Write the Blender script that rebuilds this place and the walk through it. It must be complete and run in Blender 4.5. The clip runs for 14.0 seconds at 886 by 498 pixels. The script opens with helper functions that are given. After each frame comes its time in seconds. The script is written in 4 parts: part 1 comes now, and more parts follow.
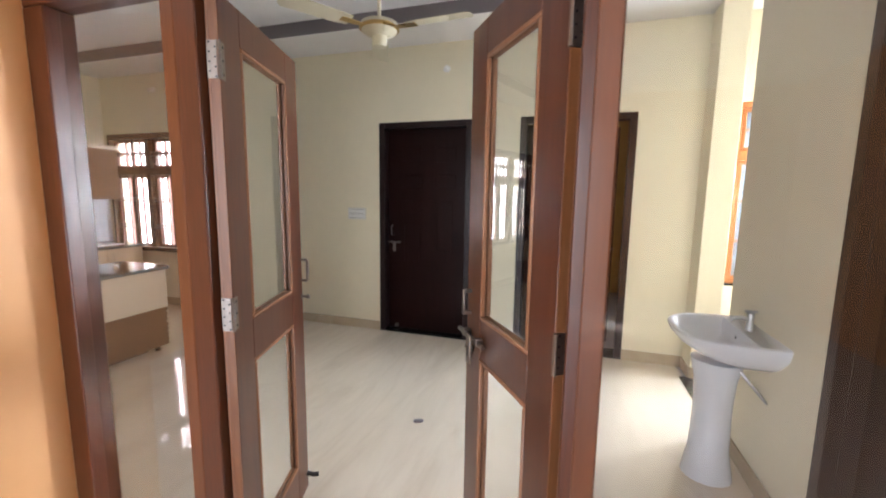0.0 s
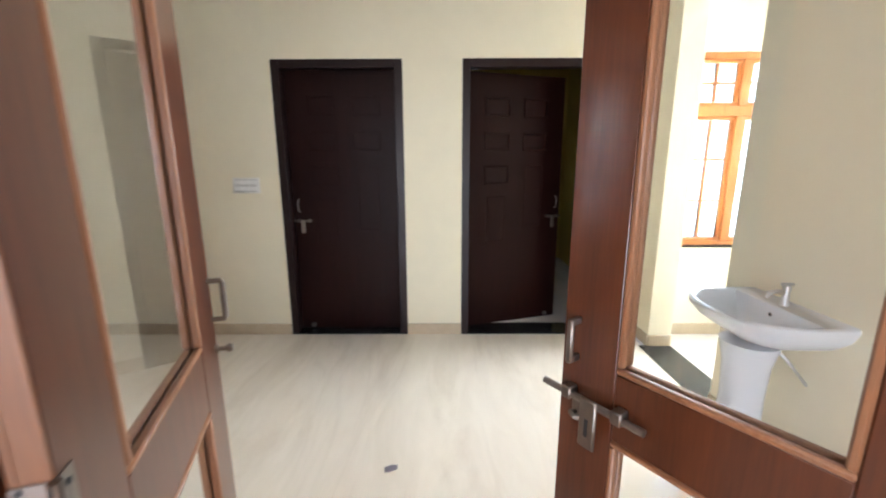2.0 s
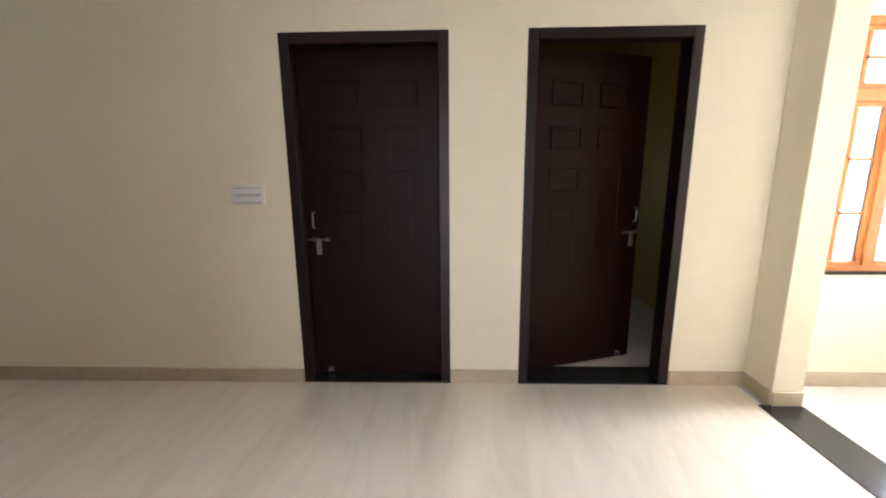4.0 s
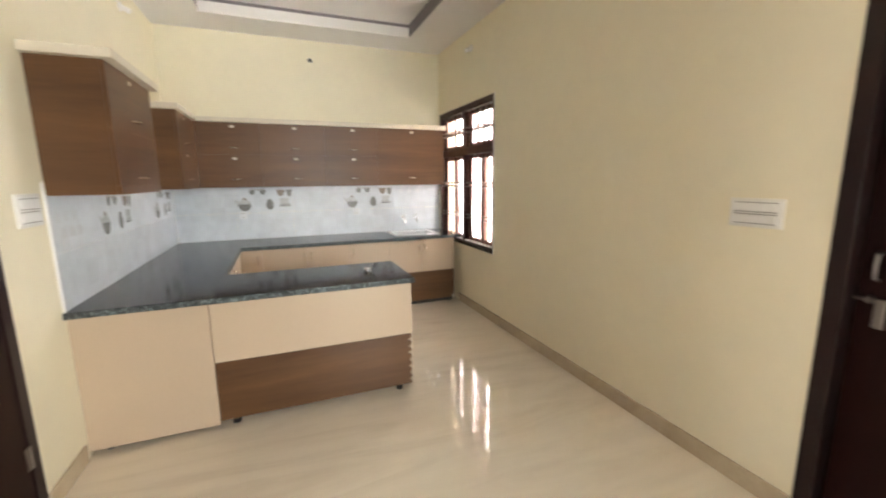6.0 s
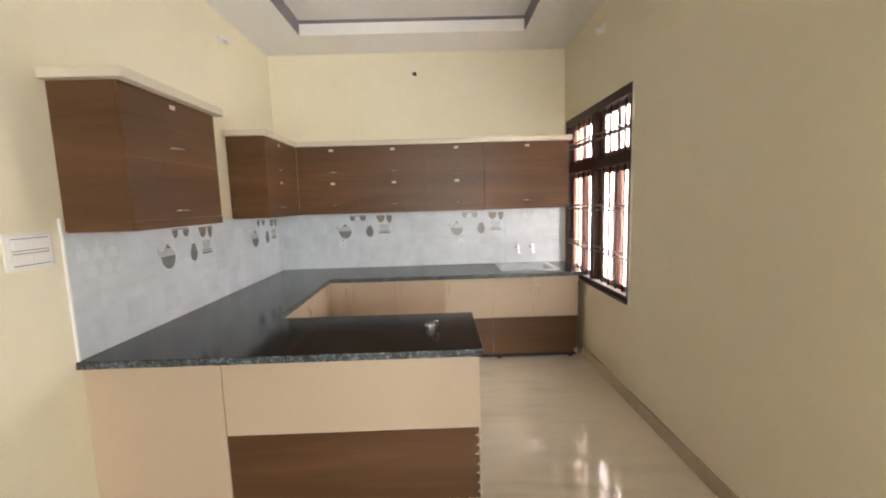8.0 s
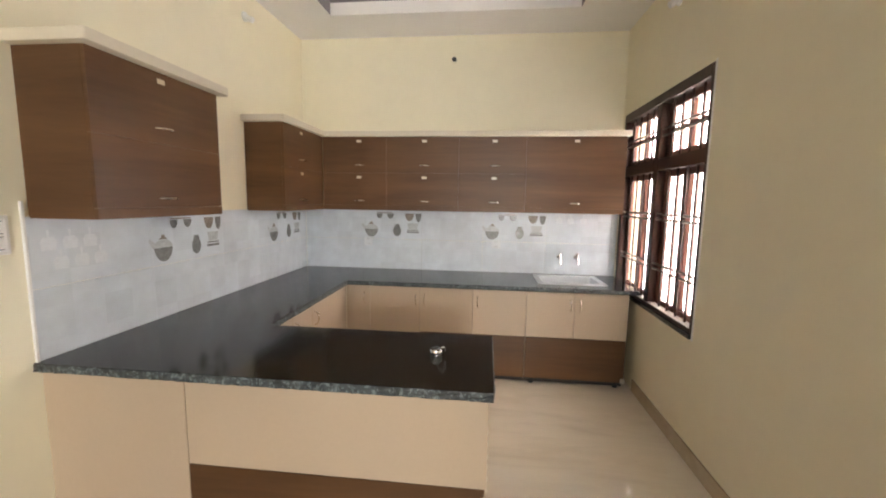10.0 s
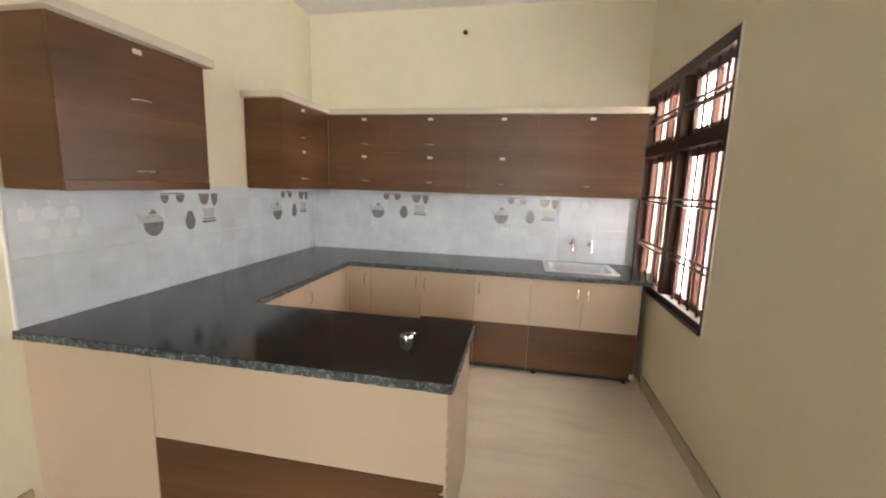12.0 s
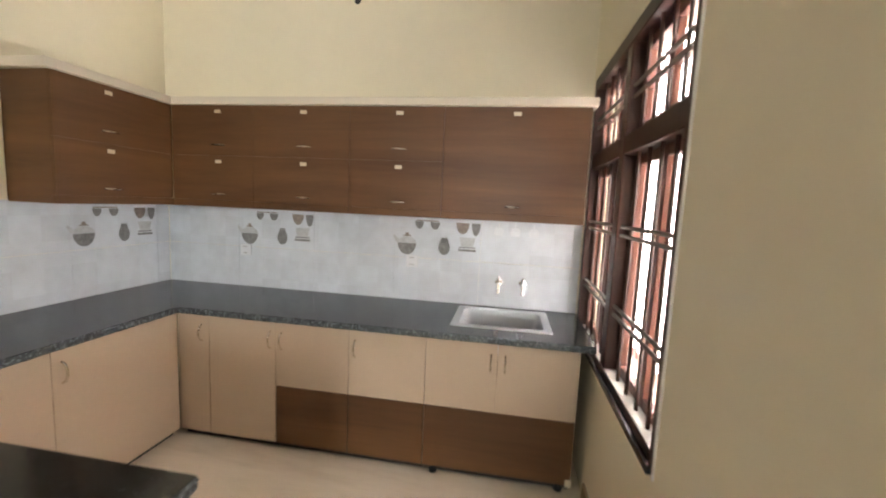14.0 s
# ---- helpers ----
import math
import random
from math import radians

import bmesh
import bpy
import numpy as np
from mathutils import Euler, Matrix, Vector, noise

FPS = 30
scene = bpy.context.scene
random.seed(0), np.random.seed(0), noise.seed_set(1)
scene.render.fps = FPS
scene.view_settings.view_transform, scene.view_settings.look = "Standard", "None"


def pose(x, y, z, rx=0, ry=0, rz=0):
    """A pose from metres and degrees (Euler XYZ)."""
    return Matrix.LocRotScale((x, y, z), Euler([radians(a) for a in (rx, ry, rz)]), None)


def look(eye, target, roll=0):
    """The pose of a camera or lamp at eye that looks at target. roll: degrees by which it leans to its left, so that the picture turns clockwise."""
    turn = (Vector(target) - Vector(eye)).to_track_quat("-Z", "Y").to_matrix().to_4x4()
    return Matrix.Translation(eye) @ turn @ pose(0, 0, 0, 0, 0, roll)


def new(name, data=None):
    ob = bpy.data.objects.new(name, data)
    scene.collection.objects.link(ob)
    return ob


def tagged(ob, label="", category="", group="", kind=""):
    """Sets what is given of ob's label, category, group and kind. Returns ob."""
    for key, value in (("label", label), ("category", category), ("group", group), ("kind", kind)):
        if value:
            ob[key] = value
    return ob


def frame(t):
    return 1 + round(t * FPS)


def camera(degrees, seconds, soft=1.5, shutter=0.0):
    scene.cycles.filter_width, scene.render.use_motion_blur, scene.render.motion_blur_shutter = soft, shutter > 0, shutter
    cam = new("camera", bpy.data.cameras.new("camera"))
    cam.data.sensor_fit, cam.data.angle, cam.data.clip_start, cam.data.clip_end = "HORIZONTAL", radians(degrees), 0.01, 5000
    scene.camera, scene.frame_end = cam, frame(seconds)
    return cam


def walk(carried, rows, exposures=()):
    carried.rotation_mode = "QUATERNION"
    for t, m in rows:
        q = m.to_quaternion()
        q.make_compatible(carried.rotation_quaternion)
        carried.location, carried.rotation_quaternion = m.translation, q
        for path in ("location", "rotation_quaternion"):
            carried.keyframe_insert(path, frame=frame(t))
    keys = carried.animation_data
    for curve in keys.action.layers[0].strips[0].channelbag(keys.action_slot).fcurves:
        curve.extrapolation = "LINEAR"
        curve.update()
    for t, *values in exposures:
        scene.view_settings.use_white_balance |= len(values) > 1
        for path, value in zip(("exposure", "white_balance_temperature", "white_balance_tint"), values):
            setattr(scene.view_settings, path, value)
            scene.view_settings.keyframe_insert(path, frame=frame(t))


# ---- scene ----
cam = camera(95.6, 14.0, 2.0, 0.3)
PATH = [
    (0, (-0.639, 1.224, 1.522), (-1.234, 3.116, 1.262), 0.8),
    (0.5, (-0.862, 1.328, 1.513), (-1.305, 3.26, 1.246), 4.2),
    (1, (-1.072, 1.445, 1.509), (-1.292, 3.404, 1.171), 2.5),
    (1.5, (-1.206, 1.631, 1.481), (-1.395, 3.585, 1.099), 1.2),
    (2, (-1.278, 1.889, 1.492), (-1.288, 3.845, 1.075), -0.2),
    (2.2, (-1.311, 1.991, 1.487), (-1.199, 3.944, 1.07), -0.1),
    (4.4, (-1.587, 2.746, 1.465), (-1.791, 4.702, 1.1), -0.7),
    (4.5, (-1.585, 2.768, 1.437), (-1.913, 4.713, 1.104), -0.7),
    (5, (-1.552, 2.956, 1.455), (-2.607, 4.625, 1.137), -0.1),
    (5.5, (-1.608, 3.081, 1.468), (-3.167, 4.285, 1.125), -0.2),
    (6, (-1.769, 3.274, 1.479), (-3.6, 4.004, 1.139), -0.6),
    (6.5, (-1.893, 3.435, 1.489), (-3.867, 3.61, 1.22), 1.6),
    (7, (-2.022, 3.605, 1.494), (-3.996, 3.668, 1.178), 0.4),
    (7.5, (-2.275, 3.747, 1.514), (-4.247, 3.947, 1.247), -0.9),
    (8, (-2.507, 3.879, 1.512), (-4.493, 3.903, 1.278), -1.7),
    (8.5, (-2.713, 4.06, 1.516), (-4.69, 3.873, 1.278), -0.0),
    (11, (-2.943, 4.012, 1.51), (-4.915, 3.8, 1.251), 1.5),
    (11.5, (-2.98, 4.071, 1.492), (-4.939, 3.829, 1.174), 1.0),
    (12, (-3.065, 4.264, 1.483), (-5.006, 3.895, 1.171), 1.7),
    (12.5, (-3.185, 4.468, 1.477), (-5.062, 3.882, 1.11), 2.0),
    (13, (-3.428, 4.58, 1.464), (-5.318, 4.02, 1.122), 1.2),
    (13.5, (-3.742, 4.705, 1.49), (-5.714, 4.531, 1.204), 1.7),
    (14, (-4.13, 4.78, 1.505), (-6.092, 4.463, 1.284), 2.6),
]
walk(cam, [(t, look(eye, target, roll)) for t, eye, target, roll in PATH],
     [(0.0, 2.2, 5800, 12), (1.0, 2.45, 5700, 9), (2.2, 2.5, 5750, 11), (4.5, 2.15, 6300, 18), (5.5, 2.75, 6850, 15), (6.0, 2.78, 6800, 10),
      (7.0, 2.72, 6800, 11), (8.5, 2.62, 6850, 12), (11.0, 2.52, 6950, 13), (14.0, 2.55, 6900, 12)])


# ---------------------------------------------------------------- world, sun, large lights, exposure
world = bpy.data.worlds.new("sky")
scene.world = world
world.use_nodes = True
wn = world.node_tree.nodes
sky = wn.new("ShaderNodeTexSky")
sky.sky_type, sky.sun_disc = "NISHITA", False
sky.sun_elevation, sky.sun_rotation = radians(52), radians(200)
wn["Background"].inputs["Strength"].default_value = 0.12
world.node_tree.links.new(sky.outputs[0], wn["Background"].inputs["Color"])


def sun_lamp(strength, direction):
    d = bpy.data.lights.new("sun", "SUN")
    d.energy, d.angle, d.color = strength, radians(0.5), (1, 0.95, 0.87)
    ob = new("sun", d)
    ob.matrix_world = look((0, 0, 9), Vector((0, 0, 9)) + Vector(direction))
    return ob


def window_lamp(name, place, target, w, h, power, color, spread=180):
    d = bpy.data.lights.new(name, "AREA")
    d.shape, d.size, d.size_y, d.energy, d.color = "RECTANGLE", w, h, power, color
    d.spread = radians(spread)
    ob = new(name, d)
    ob.matrix_world = look(place, target)
    return ob


sun_lamp(4.0, (0.3, 0.75, -1.1))
window_lamp("side_window_daylight", (1.45, 5.56, 1.56), (-4.1, 2.2, 1.0), 1.2, 1.5, 54, (0.95, 0.98, 1.0), 120)
window_lamp("side_lobby_daylight", (3.2, 4.8, 1.7), (-3.8, 2.7, 1.1), 0.9, 2.0, 11, (0.94, 0.99, 1.0), 110)
window_lamp("porch_daylight", (-2.1, -3.3, 1.4), (-1.2, 2.0, 1.3), 3.0, 2.5, 31, (0.97, 0.98, 1.0))


# ---------------------------------------------------------------- materials
def nodes_of(name):
    m = bpy.data.materials.new(name)
    m.use_nodes = True
    t = m.node_tree
    return m, t, t.nodes["Principled BSDF"]


def add_noise(t, scale, stretch=(1, 1, 1), detail=4, rough=0.55, turn=(0, 0, 0), distort=0.0):
    geo = t.nodes.new("ShaderNodeNewGeometry")
    mp = t.nodes.new("ShaderNodeMapping")
    mp.inputs["Scale"].default_value = stretch
    mp.inputs["Rotation"].default_value = [radians(a) for a in turn]
    n = t.nodes.new("ShaderNodeTexNoise")
    n.inputs["Scale"].default_value, n.inputs["Detail"].default_value = scale, detail
    n.inputs["Roughness"].default_value, n.inputs["Distortion"].default_value = rough, distort
    t.links.new(geo.outputs["Position"], mp.inputs["Vector"])
    t.links.new(mp.outputs[0], n.inputs["Vector"])
    return n.outputs["Fac"]


def ramp(t, fac, stops):
    r = t.nodes.new("ShaderNodeValToRGB")
    e = r.color_ramp.elements
    while len(e) < len(stops):
        e.new(0.5)
    for k, (p, c) in zip(e, stops):
        k.position, k.color = p, (*c, 1)
    t.links.new(fac, r.inputs[0])
    return r.outputs[0]


def mixed(t, a, b, fac, mode="MIX"):
    m = t.nodes.new("ShaderNodeMix")
    m.data_type, m.blend_type = "RGBA", mode
    for sock, v in ((m.inputs[6], a), (m.inputs[7], b)):
        if isinstance(v, tuple):
            sock.default_value = (*v, 1)
        else:
            t.links.new(v, sock)
    if isinstance(fac, float):
        m.inputs[0].default_value = fac
    else:
        t.links.new(fac, m.inputs[0])
    return m.outputs[2]


def relief(t, b, fac, strength, distance=0.002):
    n = t.nodes.new("ShaderNodeBump")
    n.inputs["Strength"].default_value, n.inputs["Distance"].default_value = strength, distance
    t.links.new(fac, n.inputs["Height"])
    t.links.new(n.outputs[0], b.inputs["Normal"])


def gloss_range(t, b, fac, lo, hi):
    n = t.nodes.new("ShaderNodeMapRange")
    n.inputs[1].default_value, n.inputs[2].default_value = 0.3, 0.7
    n.inputs[3].default_value, n.inputs[4].default_value = lo, hi
    t.links.new(fac, n.inputs[0])
    t.links.new(n.outputs[0], b.inputs["Roughness"])


def tone(c, k):
    return tuple(min(1.0, v * k) for v in c)


def plain(name, color, rough=0.5, metal=0.0, var=0.08, big=2.0, fine=55.0, bump=0.08, coat=0.0):
    m, t, b = nodes_of(name)
    f1, f2 = add_noise(t, big), add_noise(t, fine, detail=3)
    c = ramp(t, f1, [(0.3, tone(color, 1 - var)), (0.7, tone(color, 1 + var))])
    c = mixed(t, c, ramp(t, f2, [(0.3, tone(color, 1 - var)), (0.7, tone(color, 1 + var))]), 0.4)
    t.links.new(c, b.inputs["Base Color"])
    b.inputs["Metallic"].default_value, b.inputs["Coat Weight"].default_value = metal, coat
    gloss_range(t, b, f1, max(0.02, rough * 0.85), min(1, rough * 1.15))
    relief(t, b, f2, bump)
    return m


def wood(name, dark, light, stretch, rough=0.35, coat=0.0, scale=3.0, bump=0.1, streak=0.28):
    m, t, b = nodes_of(name)
    g1 = add_noise(t, scale, stretch, detail=6, rough=0.62, distort=0.6)
    g2 = add_noise(t, scale * 9, stretch, detail=3)
    g3 = add_noise(t, 1.3)
    c = ramp(t, g1, [(0.28, dark), (0.5, tuple((a + d) / 2 for a, d in zip(dark, light))), (0.74, light)])
    c = mixed(t, c, ramp(t, g2, [(0.35, tone(dark, 0.8)), (0.65, light)]), streak)
    c = mixed(t, c, ramp(t, g3, [(0.3, (0.82, 0.82, 0.82)), (0.7, (1, 1, 1))]), 0.6, "MULTIPLY")
    t.links.new(c, b.inputs["Base Color"])
    b.inputs["Coat Weight"].default_value, b.inputs["Coat Roughness"].default_value = coat, 0.12
    b.inputs["Roughness"].default_value = rough
    if bump > 0.02:
        relief(t, b, g1, bump, 0.001)
    return m


def clear_glass(name, tint, rough=0.0):
    m, t, b = nodes_of(name)
    b.inputs["Base Color"].default_value = (*tint, 1)
    b.inputs["Transmission Weight"].default_value, b.inputs["IOR"].default_value = 1.0, 1.45
    b.inputs["Roughness"].default_value = rough
    return m


def floor_stone(name, dark, light, turn, rough):
    m, t, b = nodes_of(name)
    v1 = add_noise(t, 2.6, (1, 0.2, 1), 6, 0.6, turn, 1.8)
    v2 = add_noise(t, 6.0, (1, 0.22, 1), 4, 0.6, turn, 1.4)
    big = add_noise(t, 0.7)
    c = ramp(t, v1, [(0.25, dark), (0.5, light), (0.8, tone(light, 1.06))])
    c = mixed(t, c, ramp(t, v2, [(0.3, tone(dark, 0.96)), (0.6, light)]), 0.25)
    c = mixed(t, c, ramp(t, big, [(0.3, (0.92, 0.92, 0.91)), (0.7, (1, 1, 1))]), 0.7, "MULTIPLY")
    t.links.new(c, b.inputs["Base Color"])
    gloss_range(t, b, big, rough, rough * 1.8)
    b.inputs["Specular IOR Level"].default_value = 0.6
    b.inputs["Coat Weight"].default_value, b.inputs["Coat Roughness"].default_value = 0.6, 0.02
    relief(t, b, add_noise(t, 3.0), 0.02, 0.002)
    return m


def granite(name, base, fleck, rough, fine=160, coarse=28):
    m, t, b = nodes_of(name)
    s1 = add_noise(t, fine, detail=2)
    s2 = add_noise(t, coarse, detail=4)
    c = ramp(t, s1, [(0.5, base), (0.68, fleck)])
    c = mixed(t, c, ramp(t, s2, [(0.42, base), (0.66, tone(fleck, 0.7))]), 0.35)
    t.links.new(c, b.inputs["Base Color"])
    gloss_range(t, b, s2, rough * 0.8, rough * 1.3)
    return m


def wall_paint(name, color):
    m, t, b = nodes_of(name)
    f1, f2, f3 = add_noise(t, 0.9), add_noise(t, 9, detail=5), add_noise(t, 120, detail=2)
    c = ramp(t, f1, [(0.3, tone(color, 0.95)), (0.7, tone(color, 1.03))])
    c = mixed(t, c, ramp(t, f2, [(0.3, tone(color, 0.95)), (0.7, tone(color, 1.03))]), 0.35)
    t.links.new(c, b.inputs["Base Color"])
    gloss_range(t, b, f2, 0.48, 0.62)
    relief(t, b, mixed(t, f3, f2, 0.5), 0.14, 0.0015)
    return m


CREAM = wall_paint("cream_wall_paint", (0.83, 0.765, 0.585))
# Warm light on the porch plaster is put into this orange.
PORCH = wall_paint("warm_lit_porch_paint", (0.66, 0.36, 0.145))
CEIL = plain("white_ceiling_paint", (0.84, 0.82, 0.80), 0.7, var=0.03)
GREYBAND = plain("mauve_grey_tone", (0.21, 0.185, 0.20), 0.6, var=0.05)
FLOOR = floor_stone("polished_cream_floor", (0.68, 0.575, 0.44), (0.83, 0.73, 0.59), (0, 0, -35), 0.05)
FLOOR2 = floor_stone("side_floor_stone", (0.58, 0.52, 0.47), (0.72, 0.66, 0.60), (0, 0, 40), 0.12)
SKIRT = floor_stone("beige_skirting_tile", (0.42, 0.33, 0.22), (0.54, 0.44, 0.31), (90, 0, 0), 0.15)
GRANITE = granite("black_granite", (0.012, 0.013, 0.014), (0.04, 0.043, 0.043), 0.12)
GRANITE_EDGE = granite("rough_granite_edge", (0.022, 0.026, 0.028), (0.22, 0.27, 0.28), 0.45, 75, 22)
DARKWOOD = wood("dark_brown_door_laminate", (0.0120, 0.0032, 0.0025), (0.0205, 0.0054, 0.0040), (7, 7, 0.5), 0.42, bump=0.01)
DARKWOOD.node_tree.nodes["Principled BSDF"].inputs["Specular IOR Level"].default_value = 0.11
FRAMEDARK = plain("dark_brown_frame_paint", (0.018, 0.0085, 0.008), 0.35, var=0.06, big=3, bump=0.01)
FRAMEDARK.node_tree.nodes["Principled BSDF"].inputs["Specular IOR Level"].default_value = 0.25
OLIVE = wall_paint("olive_yellow_paint", (0.40, 0.30, 0.06))
TEAK = wood("varnished_red_teak", (0.055, 0.0138, 0.0045), (0.116, 0.033, 0.0112), (6, 6, 0.35), 0.3, coat=0.3, bump=0.015, streak=0.26)
TEAKEDGE = wood("pale_teak_edge", (0.23, 0.10, 0.045), (0.33, 0.16, 0.08), (6, 6, 0.4), 0.4, coat=0.08, bump=0.03)
WALNUT = wood("walnut_laminate", (0.074, 0.032, 0.012), (0.178, 0.085, 0.034), (0.28, 0.28, 3.2), 0.40, scale=1.5, bump=0.01, streak=0.10)
WALNUT.node_tree.nodes["Principled BSDF"].inputs["Specular IOR Level"].default_value = 0.38
BEIGE = plain("beige_laminate", (0.53, 0.41, 0.295), 0.38, var=0.03, bump=0.03)
PELMET = plain("cream_pelmet_laminate", (0.66, 0.59, 0.47), 0.4, var=0.03)
TILE = plain("cloudy_grey_wall_tile", (0.60, 0.64, 0.68), 0.34, var=0.12, big=4, fine=11, bump=0.01)
TILE.node_tree.nodes["Principled BSDF"].inputs["Specular IOR Level"].default_value = 0.4


def patchwork(m, size, lift):
    """Adds the faint printed squares of the tile glaze to a plain material."""
    t, b = m.node_tree, m.node_tree.nodes["Principled BSDF"]
    old = b.inputs["Base Color"].links[0].from_socket
    geo, sc, fl, wh = (t.nodes.new(k) for k in ("ShaderNodeNewGeometry", "ShaderNodeVectorMath", "ShaderNodeVectorMath", "ShaderNodeTexWhiteNoise"))
    sc.operation, fl.operation = "MULTIPLY", "FLOOR"
    sc.inputs[1].default_value = (1 / size, 1 / size, 1 / size)
    t.links.new(geo.outputs["Position"], sc.inputs[0])
    t.links.new(sc.outputs[0], fl.inputs[0])
    t.links.new(fl.outputs[0], wh.inputs["Vector"])
    c = ramp(t, wh.outputs["Value"], [(0.0, (1 - lift, 1 - lift, 1 - lift)), (0.6, (1, 1, 1)), (1.0, (1, 1, 1))])
    t.links.new(mixed(t, old, c, 1.0, "MULTIPLY"), b.inputs["Base Color"])


patchwork(TILE, 0.1493, 0.085)
MOTIF = plain("grey_printed_motif", (0.22, 0.22, 0.218), 0.2, var=0.35, big=40, fine=90, bump=0)
MOTIF3 = plain("pale_printed_motif", (0.50, 0.52, 0.53), 0.2, var=0.2, big=40, fine=90, bump=0)
MOTIF2 = plain("brown_printed_motif", (0.27, 0.23, 0.20), 0.2, var=0.35, big=40, fine=90, bump=0)
STEEL = plain("brushed_steel", (0.57, 0.58, 0.59), 0.34, 1.0, var=0.08, fine=150)
CHROME = plain("chrome", (0.75, 0.75, 0.76), 0.1, 1.0, var=0.04)
OLDSTEEL = plain("dull_hardware_steel", (0.23, 0.20, 0.175), 0.42, 1.0, var=0.2, fine=90)
HANDLE = plain("satin_handle_steel", (0.74, 0.69, 0.62), 0.2, 1.0, var=0.05)
DARKSTEEL = plain("dark_padlock_steel", (0.20, 0.20, 0.21), 0.25, 1.0, var=0.15)
PALEEDGE = wood("bare_orange_wood_edge", (0.165, 0.062, 0.021), (0.25, 0.105, 0.038), (6, 6, 0.4), 0.4, bump=0.03)
# Lit copy of the red teak, for the warm sides of two posts.
LITTEAK = wood("warm_lit_teak", (0.105, 0.032, 0.010), (0.17, 0.057, 0.018), (5, 5, 0.35), 0.28, coat=0.4, bump=0.02, streak=0.1)
CERAMIC = plain("white_glazed_ceramic", (0.74, 0.76, 0.80), 0.08, var=0.02, bump=0)
PLASTIC = plain("ivory_switch_plastic", (0.78, 0.76, 0.70), 0.35, var=0.03, bump=0.02)
TILESOCKET = plain("cool_white_socket_plastic", (0.70, 0.72, 0.74), 0.35, var=0.02, bump=0.01)
WHITE = plain("white_plastic", (0.82, 0.81, 0.78), 0.3, var=0.03, bump=0.02)
BLACK = plain("black_rubber", (0.02, 0.02, 0.02), 0.6, var=0.2)
BROWNFRAME = wood("dark_window_wood", (0.026, 0.010, 0.007), (0.062, 0.022, 0.014), (6, 6, 0.6), 0.38, coat=0.05)
BROWNFRAME.node_tree.nodes["Principled BSDF"].inputs["Specular IOR Level"].default_value = 0.3
REDSASH = wood("red_brown_sash_wood", (0.10, 0.032, 0.022), (0.20, 0.07, 0.045), (6, 6, 0.6), 0.35)
ORANGEWOOD = wood("orange_varnished_wood", (0.42, 0.13, 0.03), (0.66, 0.27, 0.09), (6, 6, 0.6), 0.3, coat=0.3)
FANCREAM = plain("ivory_fan_enamel", (0.62, 0.56, 0.40), 0.3, var=0.04)
BRASS = plain("worn_brass", (0.50, 0.33, 0.12), 0.3, 1.0, var=0.15)
GLASS = clear_glass("clear_pane", (0.97, 0.98, 0.97))
# Tinted somewhat darker than the door panes.
SIDEGLASS = clear_glass("tinted_side_light_glass", (0.86, 0.845, 0.82))
FROST = clear_glass("frosted_pane", (0.06, 0.073, 0.08), 0.5)
PINKWALL = plain("pink_outer_wall", (0.40, 0.20, 0.18), 0.8, var=0.08, bump=0.3)
# Emission gives this wall its brightness and lights the kitchen through the window.
GLOWWALL = plain("glowing_outer_wall", (0.85, 0.72, 0.70), 0.8, var=0.05, bump=0.2)
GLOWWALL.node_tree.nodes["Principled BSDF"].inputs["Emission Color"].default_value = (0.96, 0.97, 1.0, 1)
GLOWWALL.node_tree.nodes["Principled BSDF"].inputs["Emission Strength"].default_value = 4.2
GROUNDMAT = plain("outer_ground", (0.28, 0.25, 0.21), 0.9, var=0.2, bump=0.4)


# ---------------------------------------------------------------- helpers for meshes
def bm_box(x0, x1, y0, y1, z0, z1, bevel=0.0, bm=None, segments=1):
    own = bmesh.new()
    bmesh.ops.create_cube(own, size=1.0)
    for v in own.verts:
        v.co = Vector(((x0 + x1) / 2 + v.co.x * (x1 - x0), (y0 + y1) / 2 + v.co.y * (y1 - y0), (z0 + z1) / 2 + v.co.z * (z1 - z0)))
    if bevel > 0:
        bmesh.ops.bevel(own, geom=own.edges[:], offset=bevel, segments=segments, affect="EDGES", profile=0.5)
    return merge(bm, own) if bm else own


def merge(bm, own):
    me = bpy.data.meshes.new("tmp")
    own.to_mesh(me)
    own.free()
    bm.from_mesh(me)
    bpy.data.meshes.remove(me)
    return bm


def bm_lathe(profile, steps=24, axis="z", at=(0, 0, 0), bm=None):
    """A turned body from (radius, height) pairs."""
    own = bmesh.new()
    rings = []
    for r, h in profile:
        ring = []
        for k in range(steps):
            a = 2 * math.pi * k / steps
            p = (r * math.cos(a), r * math.sin(a), h)
            p = {"z": p, "x": (p[2], p[0], p[1]), "y": (p[1], p[2], p[0])}[axis]
            ring.append(own.verts.new(Vector(p) + Vector(at)))
        rings.append(ring)
    for a, b in zip(rings, rings[1:]):
        for k in range(steps):
            own.faces.new((a[k], a[(k + 1) % steps], b[(k + 1) % steps], b[k]))
    own.faces.new(rings[0][::-1])
    own.faces.new(rings[-1])
    bmesh.ops.recalc_face_normals(own, faces=own.faces)
    return merge(bm, own) if bm else own


